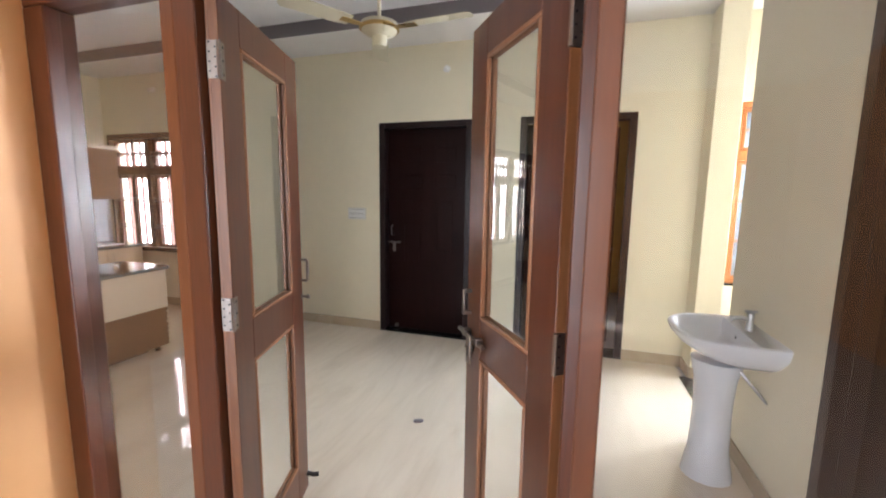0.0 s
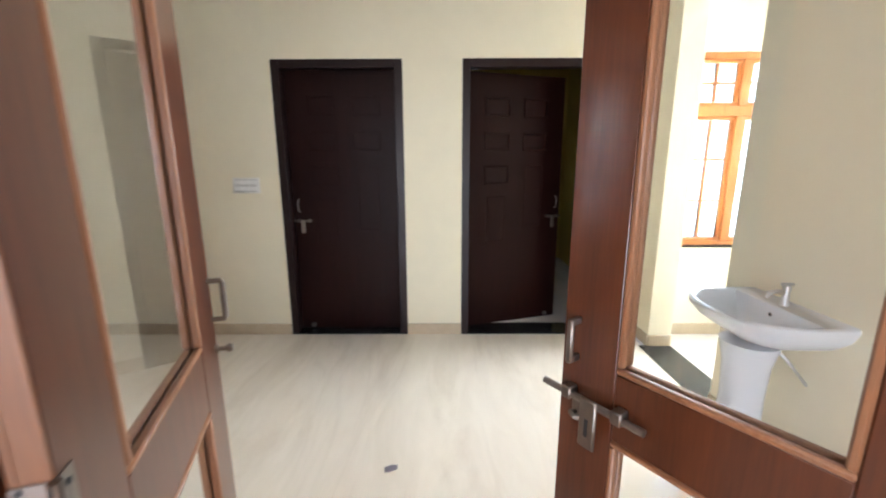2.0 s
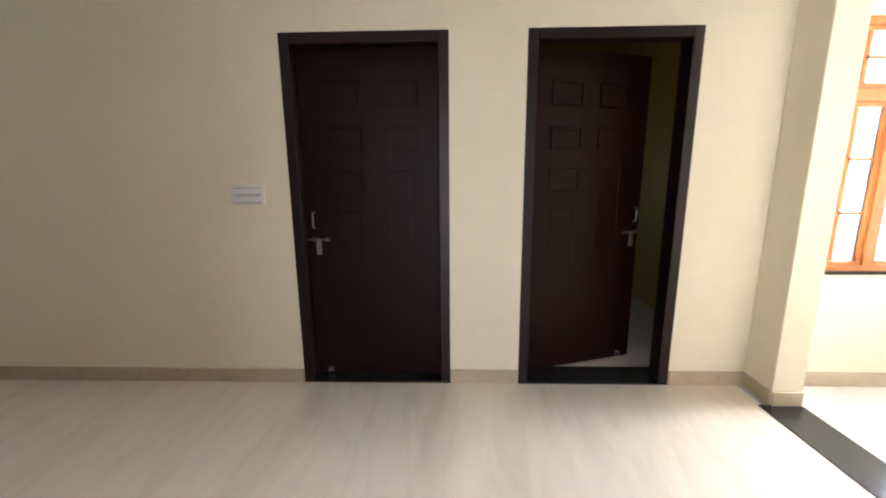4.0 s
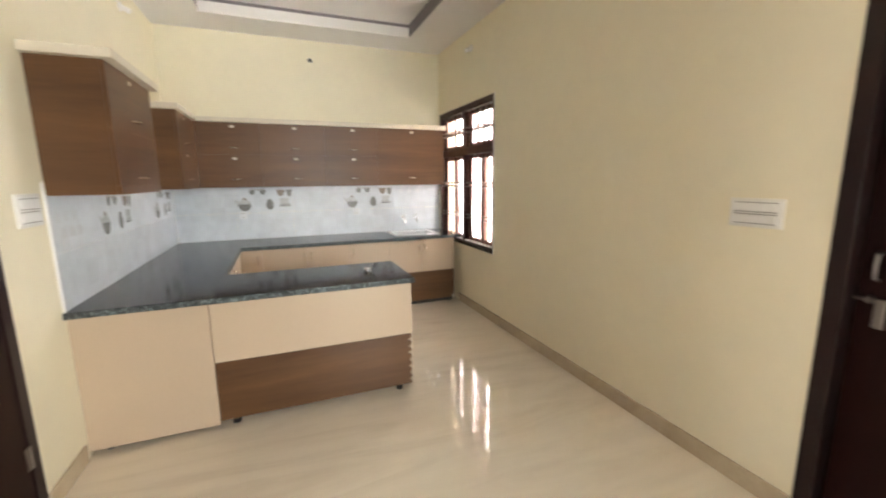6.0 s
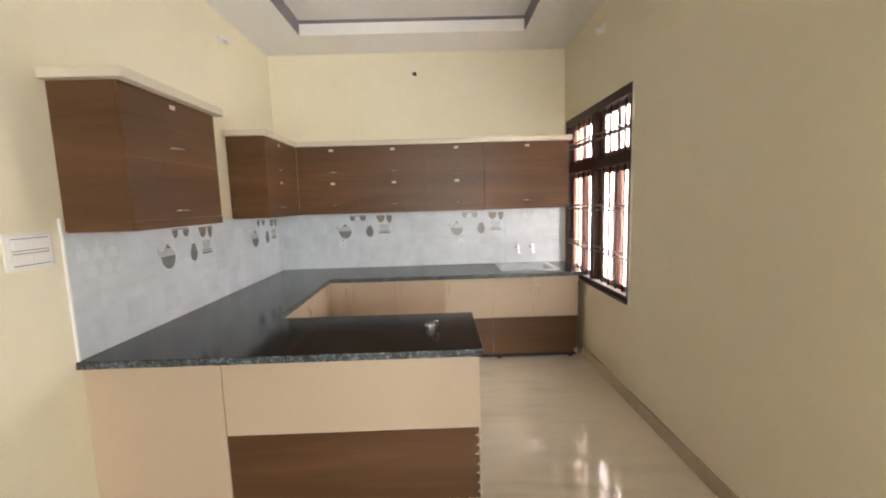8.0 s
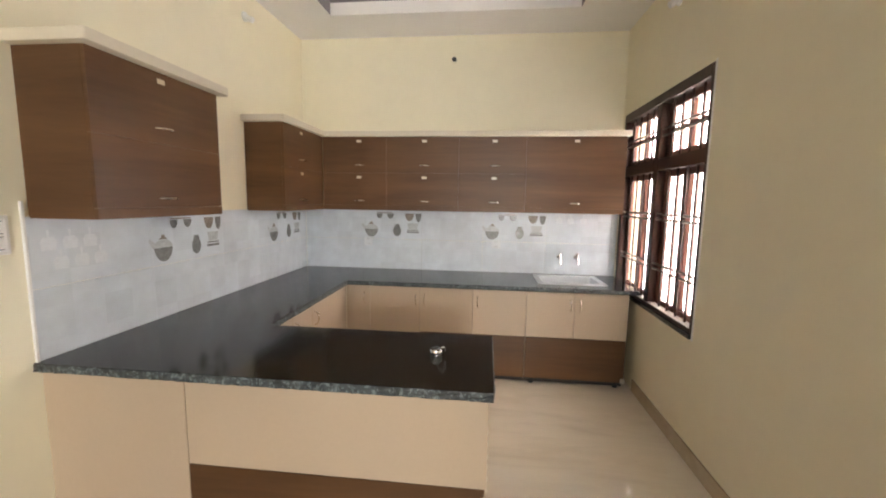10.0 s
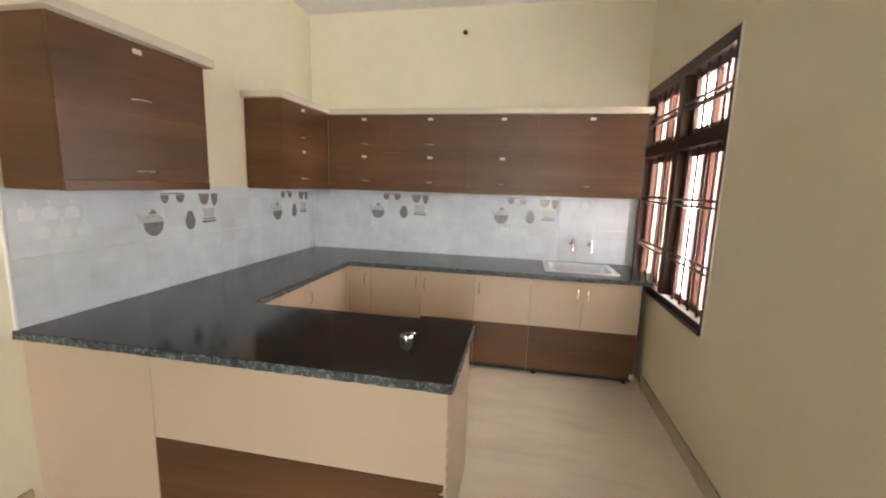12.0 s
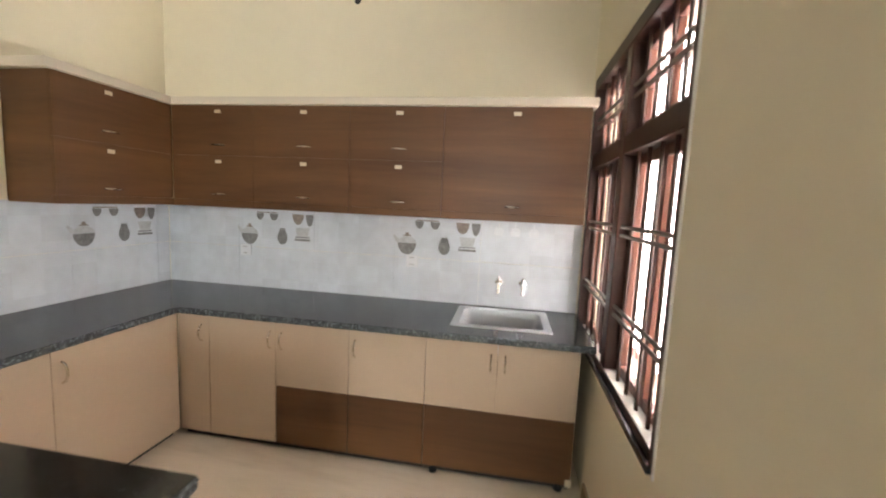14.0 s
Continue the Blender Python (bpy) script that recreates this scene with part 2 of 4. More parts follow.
def bm_tube(points, radius, steps=8, bm=None):
    """A round rod along points."""
    own = bmesh.new()
    pts = [Vector(p) for p in points]
    rings = []
    for i, p in enumerate(pts):
        d = (pts[min(i + 1, len(pts) - 1)] - pts[max(i - 1, 0)]).normalized()
        u = d.orthogonal().normalized() if not rings else (last - d * last.dot(d)).normalized()
        last = u
        w = d.cross(u)
        rings.append([own.verts.new(p + radius * (math.cos(a) * u + math.sin(a) * w)) for a in (2 * math.pi * k / steps for k in range(steps))])
    for a, b in zip(rings, rings[1:]):
        for k in range(steps):
            own.faces.new((a[k], a[(k + 1) % steps], b[(k + 1) % steps], b[k]))
    own.faces.new(rings[0][::-1])
    own.faces.new(rings[-1])
    bmesh.ops.recalc_face_normals(own, faces=own.faces)
    return merge(bm, own) if bm else own


def bm_prism(outline, z0, z1, bevel=0.0, bm=None):
    """An outline in x, y raised from z0 to z1."""
    own = bmesh.new()
    low = [own.verts.new((x, y, z0)) for x, y in outline]
    high = [own.verts.new((x, y, z1)) for x, y in outline]
    n = len(outline)
    own.faces.new(low[::-1])
    own.faces.new(high)
    for k in range(n):
        own.faces.new((low[k], low[(k + 1) % n], high[(k + 1) % n], high[k]))
    bmesh.ops.recalc_face_normals(own, faces=own.faces)
    if bevel > 0:
        bmesh.ops.bevel(own, geom=own.edges[:], offset=bevel, segments=2, affect="EDGES", profile=0.5)
    return merge(bm, own) if bm else own


def finish(me, smooth):
    if smooth:
        for p in me.polygons:
            p.use_smooth = True
        me.set_sharp_from_angle(angle=radians(smooth))
    return me


def part(name, bm, material, parent=None, label="", smooth=40):
    """Links a bmesh as one mesh under a thing or a part; coordinates are the thing's own."""
    me = bpy.data.meshes.new(name)
    bm.to_mesh(me)
    bm.free()
    me.materials.append(material)
    finish(me, smooth)
    ob = new(name, me)
    if parent:
        ob.parent = parent
    return tagged(ob, label) if label else ob


def thing(name, m, label, category, group="", kind=""):
    ob = new(name)
    ob.empty_display_size = 0.05
    ob.matrix_basis = m
    return tagged(ob, label, category, group, kind)


def piece(name, bm, material, label, category, kind="", group="", smooth=40):
    return tagged(part(name, bm, material, None, "", smooth), label, category, group, kind)


def pane(ob):
    ob.visible_shadow = False
    return ob


# ---------------------------------------------------------------- plan
NY, SY, WX, EX, CZ = 5.25, 2.20, -6.84, 0.36, 3.04   # inner faces of the walls, ceiling
TH = 0.23
ENT_X0, ENT_X1, ENT_Z = -2.46, 0.33, 2.24            # entrance screen
D1, D2, DZ = (-2.644, -1.61), (-1.138, -0.108), 2.29
KW, KWZ = (-6.80, -5.345), (0.724, 2.30)
RW, RWZ = (0.64, 2.035), (0.785, 2.335)
SD = (-3.92, -2.83)
D3 = (2.26, 3.14)


def wall_along_x(name, y0, y1, x0, x1, z1, holes, material, label):
    bm = bmesh.new()
    x = x0
    for a, b, lo, hi in sorted(holes):
        bm_box(x, a, y0, y1, 0, z1, bm=bm)
        if lo > 0:
            bm_box(a, b, y0, y1, 0, lo, bm=bm)
        if hi < z1:
            bm_box(a, b, y0, y1, hi, z1, bm=bm)
        x = b
    bm_box(x, x1, y0, y1, 0, z1, bm=bm)
    return piece(name, bm, material, label, "wall", "structure", smooth=None)


def wall_along_y(name, x0, x1, y0, y1, z1, holes, material, label):
    bm = bmesh.new()
    y = y0
    for a, b, lo, hi in sorted(holes):
        bm_box(x0, x1, y, a, 0, z1, bm=bm)
        if lo > 0:
            bm_box(x0, x1, a, b, 0, lo, bm=bm)
        if hi < z1:
            bm_box(x0, x1, a, b, hi, z1, bm=bm)
        y = b
    bm_box(x0, x1, y, y1, 0, z1, bm=bm)
    return piece(name, bm, material, label, "wall", "structure", smooth=None)


TOP = 3.30
wall_along_x("wall_north", NY, NY + TH, WX - TH, 3.0, TOP, [(*D1, 0, DZ), (*D2, 0, DZ), (*KW, *KWZ), (*RW, *RWZ)], CREAM, "long cream painted wall with two dark doors and two windows")
wall_along_y("wall_west", WX - TH, WX, SY - TH, NY, TOP, [], CREAM, "cream painted kitchen wall above tiled splashback")
wall_along_x("wall_south", SY - TH, SY, WX, EX + TH, TOP, [(*SD, 0, DZ), (ENT_X0, ENT_X1, 0, ENT_Z)], CREAM, "cream painted wall with the glazed entrance screen")
wall_along_y("wall_east", EX, EX + TH, SY, 4.14, TOP, [(*D3, 0, DZ)], CREAM, "cream painted wall behind the wash basin")
piece("wall_pier", bm_box(EX + 0.04, EX + TH, 5.0, NY, 0, TOP, 0.004), CREAM, "short cream wall pier beside the side opening", "wall", "structure")
piece("floor", bm_box(WX, EX, SY - TH, NY, -0.12, 0), FLOOR, "polished cream stone floor with soft slanting veins", "floor", "structure", smooth=None)
piece("floor_side", bm_box(EX + TH, 2.9, 2.6, NY, -0.12, 0.0), FLOOR2, "pale stone floor of the side lobby", "floor", "structure", smooth=None)
piece("threshold", bm_box(EX - 0.03, EX + TH, 4.14, 5.0, -0.1, 0.006), GRANITE, "black granite threshold strip across the side opening", "threshold", "structure")
wall_along_y("wall_side_east", 2.9, 3.0, 2.6, NY, TOP, [(3.85, 5.15, 0.3, 2.9)], CREAM, "cream wall of the side lobby")
wall_along_x("wall_side_south", 2.5, 2.6, EX + TH, 3.0, TOP, [], CREAM, "cream end wall of the side lobby")
piece("ceiling_side", bm_box(EX + TH, 3.0, 2.5, NY, CZ, CZ + 0.1), CEIL, "plain white ceiling of the side lobby", "ceiling", "structure", smooth=None)

# dropped ceiling border round a raised tray
TX0, TX1, TY0, TY1, TZ = -6.36, -0.05, 2.68, 4.73, 3.17
bm = bmesh.new()
bm_box(WX, TX0, SY, NY, CZ, CZ + 0.1, bm=bm)
bm_box(TX1, EX + TH, SY, NY, CZ, CZ + 0.1, bm=bm)
bm_box(TX0, TX1, SY, TY0, CZ, CZ + 0.1, bm=bm)
bm_box(TX0, TX1, TY1, NY, CZ, CZ + 0.1, bm=bm)
bm_box(WX, EX + TH, SY, NY, TZ, TZ + 0.1, bm=bm)
piece("ceiling", bm, CEIL, "white false ceiling with a raised rectangular tray", "ceiling", "structure", smooth=None)
# Mauve-grey band, reaching further down on the long sides than at the ends.
bm = bmesh.new()
for x0, x1, y0, y1 in ((TX0 - 0.03, TX0, TY0, TY1), (TX1, TX1 + 0.03, TY0, TY1), (TX0, TX1, TY0 - 0.03, TY0 + 0.004), (TX0, TX1, TY1 - 0.004, TY1 + 0.03)):
    bm_box(x0, x1, y0, y1, CZ + (0.1 if y1 - y0 > 1 else 0.004), TZ, bm=bm)
piece("trim_tray", bm, GREYBAND, "mauve-grey band round the ceiling tray, deeper along its long sides", "trim", "structure", smooth=None)


# skirting
def skirting(x0, x1, y0, y1):
    piece("baseboard", bm_box(x0, x1, y0, y1, 0, 0.10, 0.003), SKIRT, "beige stone tile skirting along the wall foot", "baseboard", "structure")


T = 0.014
skirting(-6.18, D1[0], NY - T, NY)
skirting(D1[1], D2[0], NY - T, NY)
skirting(D2[1], EX + 0.04, NY - T, NY)
skirting(EX + 0.04 - T, EX + 0.04, 5.0, NY - T)
skirting(EX + 0.04, EX + TH, 5.0 - T, 5.0)
skirting(EX + TH, 2.9, NY - T, NY)
skirting(-4.29, SD[0], SY, SY + T)
skirting(SD[1], ENT_X0, SY, SY + T)
skirting(EX - T, EX, D3[1], 4.14)
skirting(EX, EX + TH, 4.14, 4.14 + T)

# porch behind the camera, open to the daylight on its far side
piece("floor_porch", bm_box(-4.2, 2.2, -3.4, SY - TH, -0.12, 0.0), FLOOR2, "pale stone floor of the entrance porch", "floor", "structure", smooth=None)
wall_along_y("wall_porch_west", -4.4, -4.2, -3.4, SY - TH, TOP, [], PORCH, "warm cream porch wall")
wall_along_y("wall_porch_east", 2.2, 2.4, -3.4, SY - TH, TOP, [], PORCH, "warm cream porch wall")
wall_along_x("wall_porch_south", -3.5, -3.4, -4.4, 2.4, TOP, [(-3.6, -0.6, 0.0, 2.7)], PORCH, "porch wall with a wide opening to the daylight")
piece("ceiling_porch", bm_box(-4.4, 2.4, -3.5, SY - TH, 3.05, 3.2), CEIL, "plain white porch ceiling", "ceiling", "structure", smooth=None)
piece("wall_porch_face", bm_box(-4.2, ENT_X0 - 0.005, SY - TH - 0.012, SY - TH, 0, 3.05), PORCH, "warm cream plaster face outside the entrance", "wall", "structure", smooth=None)
# Added facing colours the cream reveal as if warmly lit.
piece("wall_entrance_reveal", bm_box(ENT_X0, ENT_X0 + 0.004, SY - TH - 0.012, 2.184, 0, ENT_Z), PORCH, "thin orange facing for the warm light on the cream entrance reveal", "wall", "structure", smooth=None)
piece("ground", bm_box(-400, 400, -400, 400, -0.4, -0.2), GROUNDMAT, "bare earth ground round the house", "ground", "structure", smooth=None)

# room behind the open door
for a in ((-1.9, -1.8, NY + TH, 8.2), (0.55, 0.65, NY + TH, 8.2)):
    wall_along_y("wall_back_room", *a, TOP, [], OLIVE, "olive yellow wall of the room behind the open door")
wall_along_x("wall_back_room_end", 8.2, 8.3, -1.9, 0.65, TOP, [(-1.5, -0.8, 1.0, 2.0)], OLIVE, "olive yellow end wall of the room behind the open door")
piece("floor_back_room", bm_box(-1.8, 0.55, NY + TH, 8.2, -0.12, 0), FLOOR2, "pale stone floor of the room behind the open door", "floor", "structure", smooth=None)
piece("ceiling_back_room", bm_box(-1.9, 0.65, NY + TH, 8.3, CZ, CZ + 0.1), CEIL, "white ceiling of the room behind the open door", "ceiling", "structure", smooth=None)
for (a, b) in (D1, D2):
    piece("threshold_door", bm_box(a, b, NY - 0.01, NY + TH, -0.05, 0.012, 0.003), GRANITE, "black granite door threshold", "threshold", "structure")
piece("backing_door", bm_box(D1[0] - 0.1, D1[1] + 0.1, NY + TH + 0.002, NY + TH + 0.05, 0, 2.5), CREAM, "plain wall closing the space behind the shut door", "wall", "structure")
piece("backing_south_door", bm_box(SD[0] - 0.1, SD[1] + 0.1, SY - TH - 0.06, SY - TH - 0.014, 0, 2.5), PORCH, "plain wall closing the space behind the shut door", "wall", "structure")
piece("backing_east_door", bm_box(EX + TH + 0.002, EX + TH + 0.05, D3[0] - 0.1, D3[1] + 0.1, 0, 2.5), CREAM, "plain wall closing the space behind the shut door", "wall", "structure")


# ---------------------------------------------------------------- doors
def ring_moulding(bm, x0, x1, z0, z1, y, w=0.016, d=0.004):
    bm_box(x0, x1, y - d, y, z1 - w, z1, 0.002, bm)
    bm_box(x0, x1, y - d, y, z0, z0 + w, 0.002, bm)
    bm_box(x0, x0 + w, y - d, y, z0 + w, z1 - w, 0.002, bm)
    bm_box(x1 - w, x1, y - d, y, z0 + w, z1 - w, 0.002, bm)


def tower_bolt(parent, x, z, y, side):
    """A sliding door bolt with a hasp and a pull handle above, on a leaf whose face is at y."""
    bm = bm_tube([(x - 0.075 * side, y - 0.022, z), (x + 0.085 * side, y - 0.022, z)], 0.0075)
    bm_box(x - 0.045, x - 0.03, y - 0.03, y, z - 0.014, z + 0.014, 0.002, bm)
    bm_box(x + 0.045, x + 0.06, y - 0.03, y, z - 0.014, z + 0.014, 0.002, bm)
    bolt = part("bolt", bm, OLDSTEEL, parent, "dull steel sliding door bolt")
    bm = bm_box(x - 0.018, x + 0.018, y - 0.034, y - 0.024, z - 0.105, z + 0.01, 0.004)
    part("hasp", bm, OLDSTEEL, bolt)
    bm = bm_tube([(x + 0.03 * side, y, z + 0.075), (x + 0.03 * side, y - 0.03, z + 0.085), (x + 0.03 * side, y - 0.036, z + 0.13),
                  (x + 0.03 * side, y - 0.03, z + 0.175), (x + 0.03 * side, y, z + 0.185)], 0.007)
    part("handle", bm, OLDSTEEL, parent, "dull steel pull handle")


def panel_leaf(m, w, h, side, label, handle=True, mouldings=True, deep=0.004):
    """A moulded dark leaf: hinge edge at x 0, front face at y 0."""
    leaf = thing("door_leaf", m, label, "door", "dark brown doors", "structure")
    part("panel", bm_box(0, w, 0, 0.035, 0.012, h, 0.003), DARKWOOD, leaf)
    bm = bmesh.new()
    a, b, c, d = (w * 0.16, w * 0.42, w * 0.56, w * 0.82)
    if side < 0:
        a, b, c, d = w - d, w - c, w - b, w - a
    for z0, z1 in ((1.88, 2.04), (1.60, 1.75), (1.31, 1.47)):
        ring_moulding(bm, a, b, z0, z1, 0.0, d=deep)
    for z0, z1 in ((1.88, 2.04), (1.60, 1.75)):
        ring_moulding(bm, c, d, z0, z1, 0.0, d=deep)
    ring_moulding(bm, a + 0.03, b - 0.03, 0.80, 1.20, 0.0, 0.01)
    ring_moulding(bm, c + 0.03, d - 0.03, 0.92, 1.47, 0.0, 0.01)
    if mouldings:
        part("moulding", bm, DARKWOOD, leaf)
    if handle:
        tower_bolt(leaf, w - 0.085 if side > 0 else 0.085, 1.008, 0.0, side)
        xs = w - 0.11 if side > 0 else 0.11
        part("door_stop", bm_box(xs - 0.02, xs + 0.02, -0.03, 0, 0.03, 0.065, 0.006), OLDSTEEL, leaf, "small steel floor catch")
    return leaf


def door_frame(name, m, w, h, label):
    """A rebated frame filling an opening w wide; front face at y 0, going back."""
    fr = thing(name, m, label, "door frame", "", "structure")
    for x0, x1, s in ((0.001, 0.065, 1), (w - 0.065, w - 0.001, -1)):
        bm = bm_box(x0, x1, -0.004, 0.05, 0.013, h - 0.001, 0.003)
        bm_box(x0 + (0 if s > 0 else 0.015), x1 - (0.015 if s > 0 else 0), 0.05, 0.165, 0.013, h - 0.001, 0.003, bm)
        part("jamb", bm, FRAMEDARK, fr)
    bm = bm_box(0.065, w - 0.065, -0.004, 0.05, h - 0.065, h - 0.001, 0.003)
    bm_box(0.05, w - 0.05, 0.05, 0.165, h - 0.05, h - 0.001, 0.003, bm)
    part("head", bm, FRAMEDARK, fr)
    return fr


door_frame("door_frame_1", pose(D1[0], NY, 0), D1[1] - D1[0], DZ, "dark brown wooden frame of the shut door")
door_frame("door_frame_2", pose(D2[0], NY, 0), D2[1] - D2[0], DZ, "dark brown wooden frame of the half-open door")
panel_leaf(pose(D1[0] + 0.053, NY + 0.115, 0), D1[1] - D1[0] - 0.106, DZ - 0.055, -1, "shut dark brown moulded door with steel bolt and handle")
panel_leaf(pose(D2[0] + 0.06, NY + 0.148, 0, 0, 0, 18), D2[1] - D2[0] - 0.11, DZ - 0.06, 1, "half-open dark brown moulded door with raised square panels", deep=0.011)
door_frame("door_frame_3", pose(SD[1], SY, 0, 0, 0, 180), SD[1] - SD[0], DZ, "dark brown frame of the shut door beside the kitchen")
sleaf = panel_leaf(pose(SD[1] - 0.07, SY - 0.002, 0, 0, 0, 180), SD[1] - SD[0] - 0.14, DZ - 0.07, -1, "shut dark brown door beside the kitchen counter", False, False)
for z in (0.33, 1.12, 1.93, 2.08):
    bm = bm_tube([(SD[1] - SD[0] - 0.135, -0.008, z - 0.05), (SD[1] - SD[0] - 0.135, -0.008, z + 0.05)], 0.007)
    bm_box(SD[1] - SD[0] - 0.165, SD[1] - SD[0] - 0.14, -0.008, -0.002, z - 0.05, z + 0.05, bm=bm)
    part("hinge", bm, OLDSTEEL, sleaf, "steel butt hinge")
door_frame("door_frame_4", pose(EX, D3[1], 0, 0, 0, -90), D3[1] - D3[0], DZ, "glossy dark brown frame of the shut side door")
panel_leaf(pose(EX + 0.115, D3[1] - 0.053, 0, 0, 0, -90), D3[1] - D3[0] - 0.106, DZ - 0.055, -1, "shut dark brown door beside the wash basin", False)


# ---------------------------------------------------------------- glazed entrance screen
def bead_frame(bm, x0, x1, z0, z1, y0, y1, w=0.014):
    bm_box(x0, x1, y0, y1, z1 - w, z1, 0.004, bm)
    bm_box(x0, x1, y0, y1, z0, z0 + w, 0.004, bm)
    bm_box(x0, x0 + w, y0, y1, z0 + w, z1 - w, 0.004, bm)
    bm_box(x1 - w, x1, y0, y1, z0 + w, z1 - w, 0.004, bm)


FY0, FY1 = 2.185, 2.285
PO1, PL0, PL1, PR0, PR1 = -2.357, -1.833, -1.705, -0.634, -0.553
screen = thing("door_screen", pose(-1.2, 2.235, 0), "reddish teak entrance screen with fixed glazed side lights", "door frame", "", "structure")


def local(x0, x1, y0, y1, z0, z1, bevel=0.004, bm=None):
    return bm_box(x0 + 1.2, x1 + 1.2, y0 - 2.235, y1 - 2.235, z0, z1, bevel, bm)


for x0, x1 in ((ENT_X0, PO1), (PL0, PL1), (PR0, PR1), (ENT_X1 - 0.115, ENT_X1)):
    part("post", local(x0, x1, FY0, FY1, 0, 2.14), TEAK, screen)
# These strips put the warm light on the posts' sides into orange colour.
part("lit_arris", local(PL0 - 0.003, PL0 + 0.05, FY0 - 0.003, FY1 + 0.003, 0, 2.138), LITTEAK, screen, "post edge strip with warm side light in its orange colour")
part("lit_arris", local(PR1 - 0.052, PR1 + 0.003, FY0 - 0.003, FY1 + 0.003, 0, 2.138), LITTEAK, screen, "post edge strip with warm side light in its orange colour")
part("head", local(ENT_X0, ENT_X1, FY0, FY1, 2.141, 2.239), TEAK, screen)
for x0, x1 in ((PO1, PL0), (PR1, ENT_X1 - 0.115)):
    part("sill_rail", local(x0, x1, FY0 + 0.01, FY1 - 0.01, 0.0, 0.10), TEAK, screen)
    pane(part("glass_pane", local(x0 - 0.005, x1 + 0.005, 2.232, 2.238, 0.095, 2.145, 0), SIDEGLASS, screen, "tinted glass side light"))


def glazed_leaf(m, w, side, label):
    """Teak leaf with two panes; hinge edge at x 0, side: the face that carries bolt and pull."""
    leaf = thing("entrance_door_leaf", m, label, "door", "glazed entrance door leaves", "structure")
    st, h = 0.132, 2.12
    part("hinge_stile", bm_box(0, st, -0.018, 0.018, 0.012, h, 0.003), TEAK, leaf)
    part("lock_stile", bm_box(w - st, w, -0.018, 0.018, 0.012, h, 0.003), TEAK, leaf)
    for n, z0, z1 in (("bottom_rail", 0.012, 0.20), ("lock_rail", 0.925, 1.075), ("top_rail", h - 0.12, h)):
        part(n, bm_box(st, w - st, -0.0175, 0.0175, z0, z1, 0.002), TEAK, leaf)
    for z0, z1 in ((0.20, 0.925), (1.075, h - 0.12)):
        bm = bmesh.new()
        bead_frame(bm, st, w - st, z0, z1, -0.021, -0.004)
        bead_frame(bm, st, w - st, z0, z1, 0.004, 0.021)
        part("glazing_bead", bm, TEAKEDGE, leaf, "paler wooden glazing bead")
        pane(part("glass_pane", bm_box(st - 0.004, w - st + 0.004, -0.0025, 0.0025, z0 - 0.004, z1 + 0.004), GLASS, leaf, "clear glass pane"))
    part("edge_strip", bm_box(-0.003, 0.0, -0.0175, 0.0175, 0.012, h), PALEEDGE, leaf, "pale unvarnished hinge edge")
    # Pale strip stands in for the bright gap between leaf and post.
    part("gap_line", bm_box(-0.0042, -0.0028, 0.012 * -side - 0.002, 0.012 * -side + 0.002, 0.012, h), TEAKEDGE, leaf, "thin pale line for the bright gap at the hinge edge")
    for z in (0.32, 1.13, 1.92):
        bm = bm_box(-0.006, -0.003, -0.017, 0.017, z - 0.055, z + 0.055)
        bm_tube([(-0.006, 0.02 * side, z - 0.055), (-0.006, 0.02 * side, z + 0.055)], 0.0065, bm=bm)
        if side < 0:
            bm_box(0.0, 0.026, 0.018 * side - 0.0022, 0.018 * side + 0.001, z - 0.055, z + 0.055, bm=bm)
        hinge = part("hinge", bm, OLDSTEEL, leaf, "dull steel butt hinge with screws")
        for dz in (-0.042, -0.014, 0.014, 0.042):
            for dy in (-0.009, 0.009):
                part("screw", bm_lathe([(0.0035, -0.0005), (0.003, 0.001)][::-1], 8, "x", (-0.0068, dy, z + dz + dy * 0.8)), BLACK, hinge)
        for dz in (-0.04, 0.0, 0.04) if side < 0 else ():
            part("screw", bm_lathe([(0.0045, -0.001), (0.0035, 0.0015)], 8, "y", (0.014, 0.0205 * side, z + dz)), BLACK, hinge)
    return leaf


leafL = glazed_leaf(pose(-1.686, 2.227, 0, 0, 0, 108), 0.655, -1, "open reddish teak glazed door leaf with steel hinges")
leafR = glazed_leaf(pose(-0.645, 2.248, 0, 0, 0, 125), 0.610, 1, "open reddish teak glazed door leaf with sliding bolt")


def d_pull(leaf, x, z, y, side):
    bm = bm_tube([(x, y, z - 0.05), (x, y + 0.03 * side, z - 0.05), (x, y + 0.033 * side, z - 0.044), (x, y + 0.033 * side, z + 0.044), (x, y + 0.03 * side, z + 0.05), (x, y, z + 0.05)], 0.0065)
    part("pull_handle", bm, OLDSTEEL, leaf, "steel D-shaped pull handle")


d_pull(leafL, 0.635, 1.16, -0.018, -1)
bm = bm_lathe([(0.012, 0), (0.012, 0.006), (0.006, 0.008), (0.006, 0.025), (0.011, 0.03), (0.009, 0.04)], 12, "y", (0.635, 0, 0))
bmesh.ops.rotate(bm, verts=bm.verts[:], cent=(0.635, 0, 0), matrix=Matrix.Rotation(math.pi, 3, "Z"))
bmesh.ops.translate(bm, verts=bm.verts[:], vec=(0, -0.018, 1.03))
part("latch_knob", bm, OLDSTEEL, leafL, "small steel latch knob")
part("rubber_stopper", bm_tube([(0.63, -0.018, 0.10), (0.64, -0.05, 0.085), (0.645, -0.075, 0.085)], 0.011), BLACK, leafL, "black rubber door stopper")
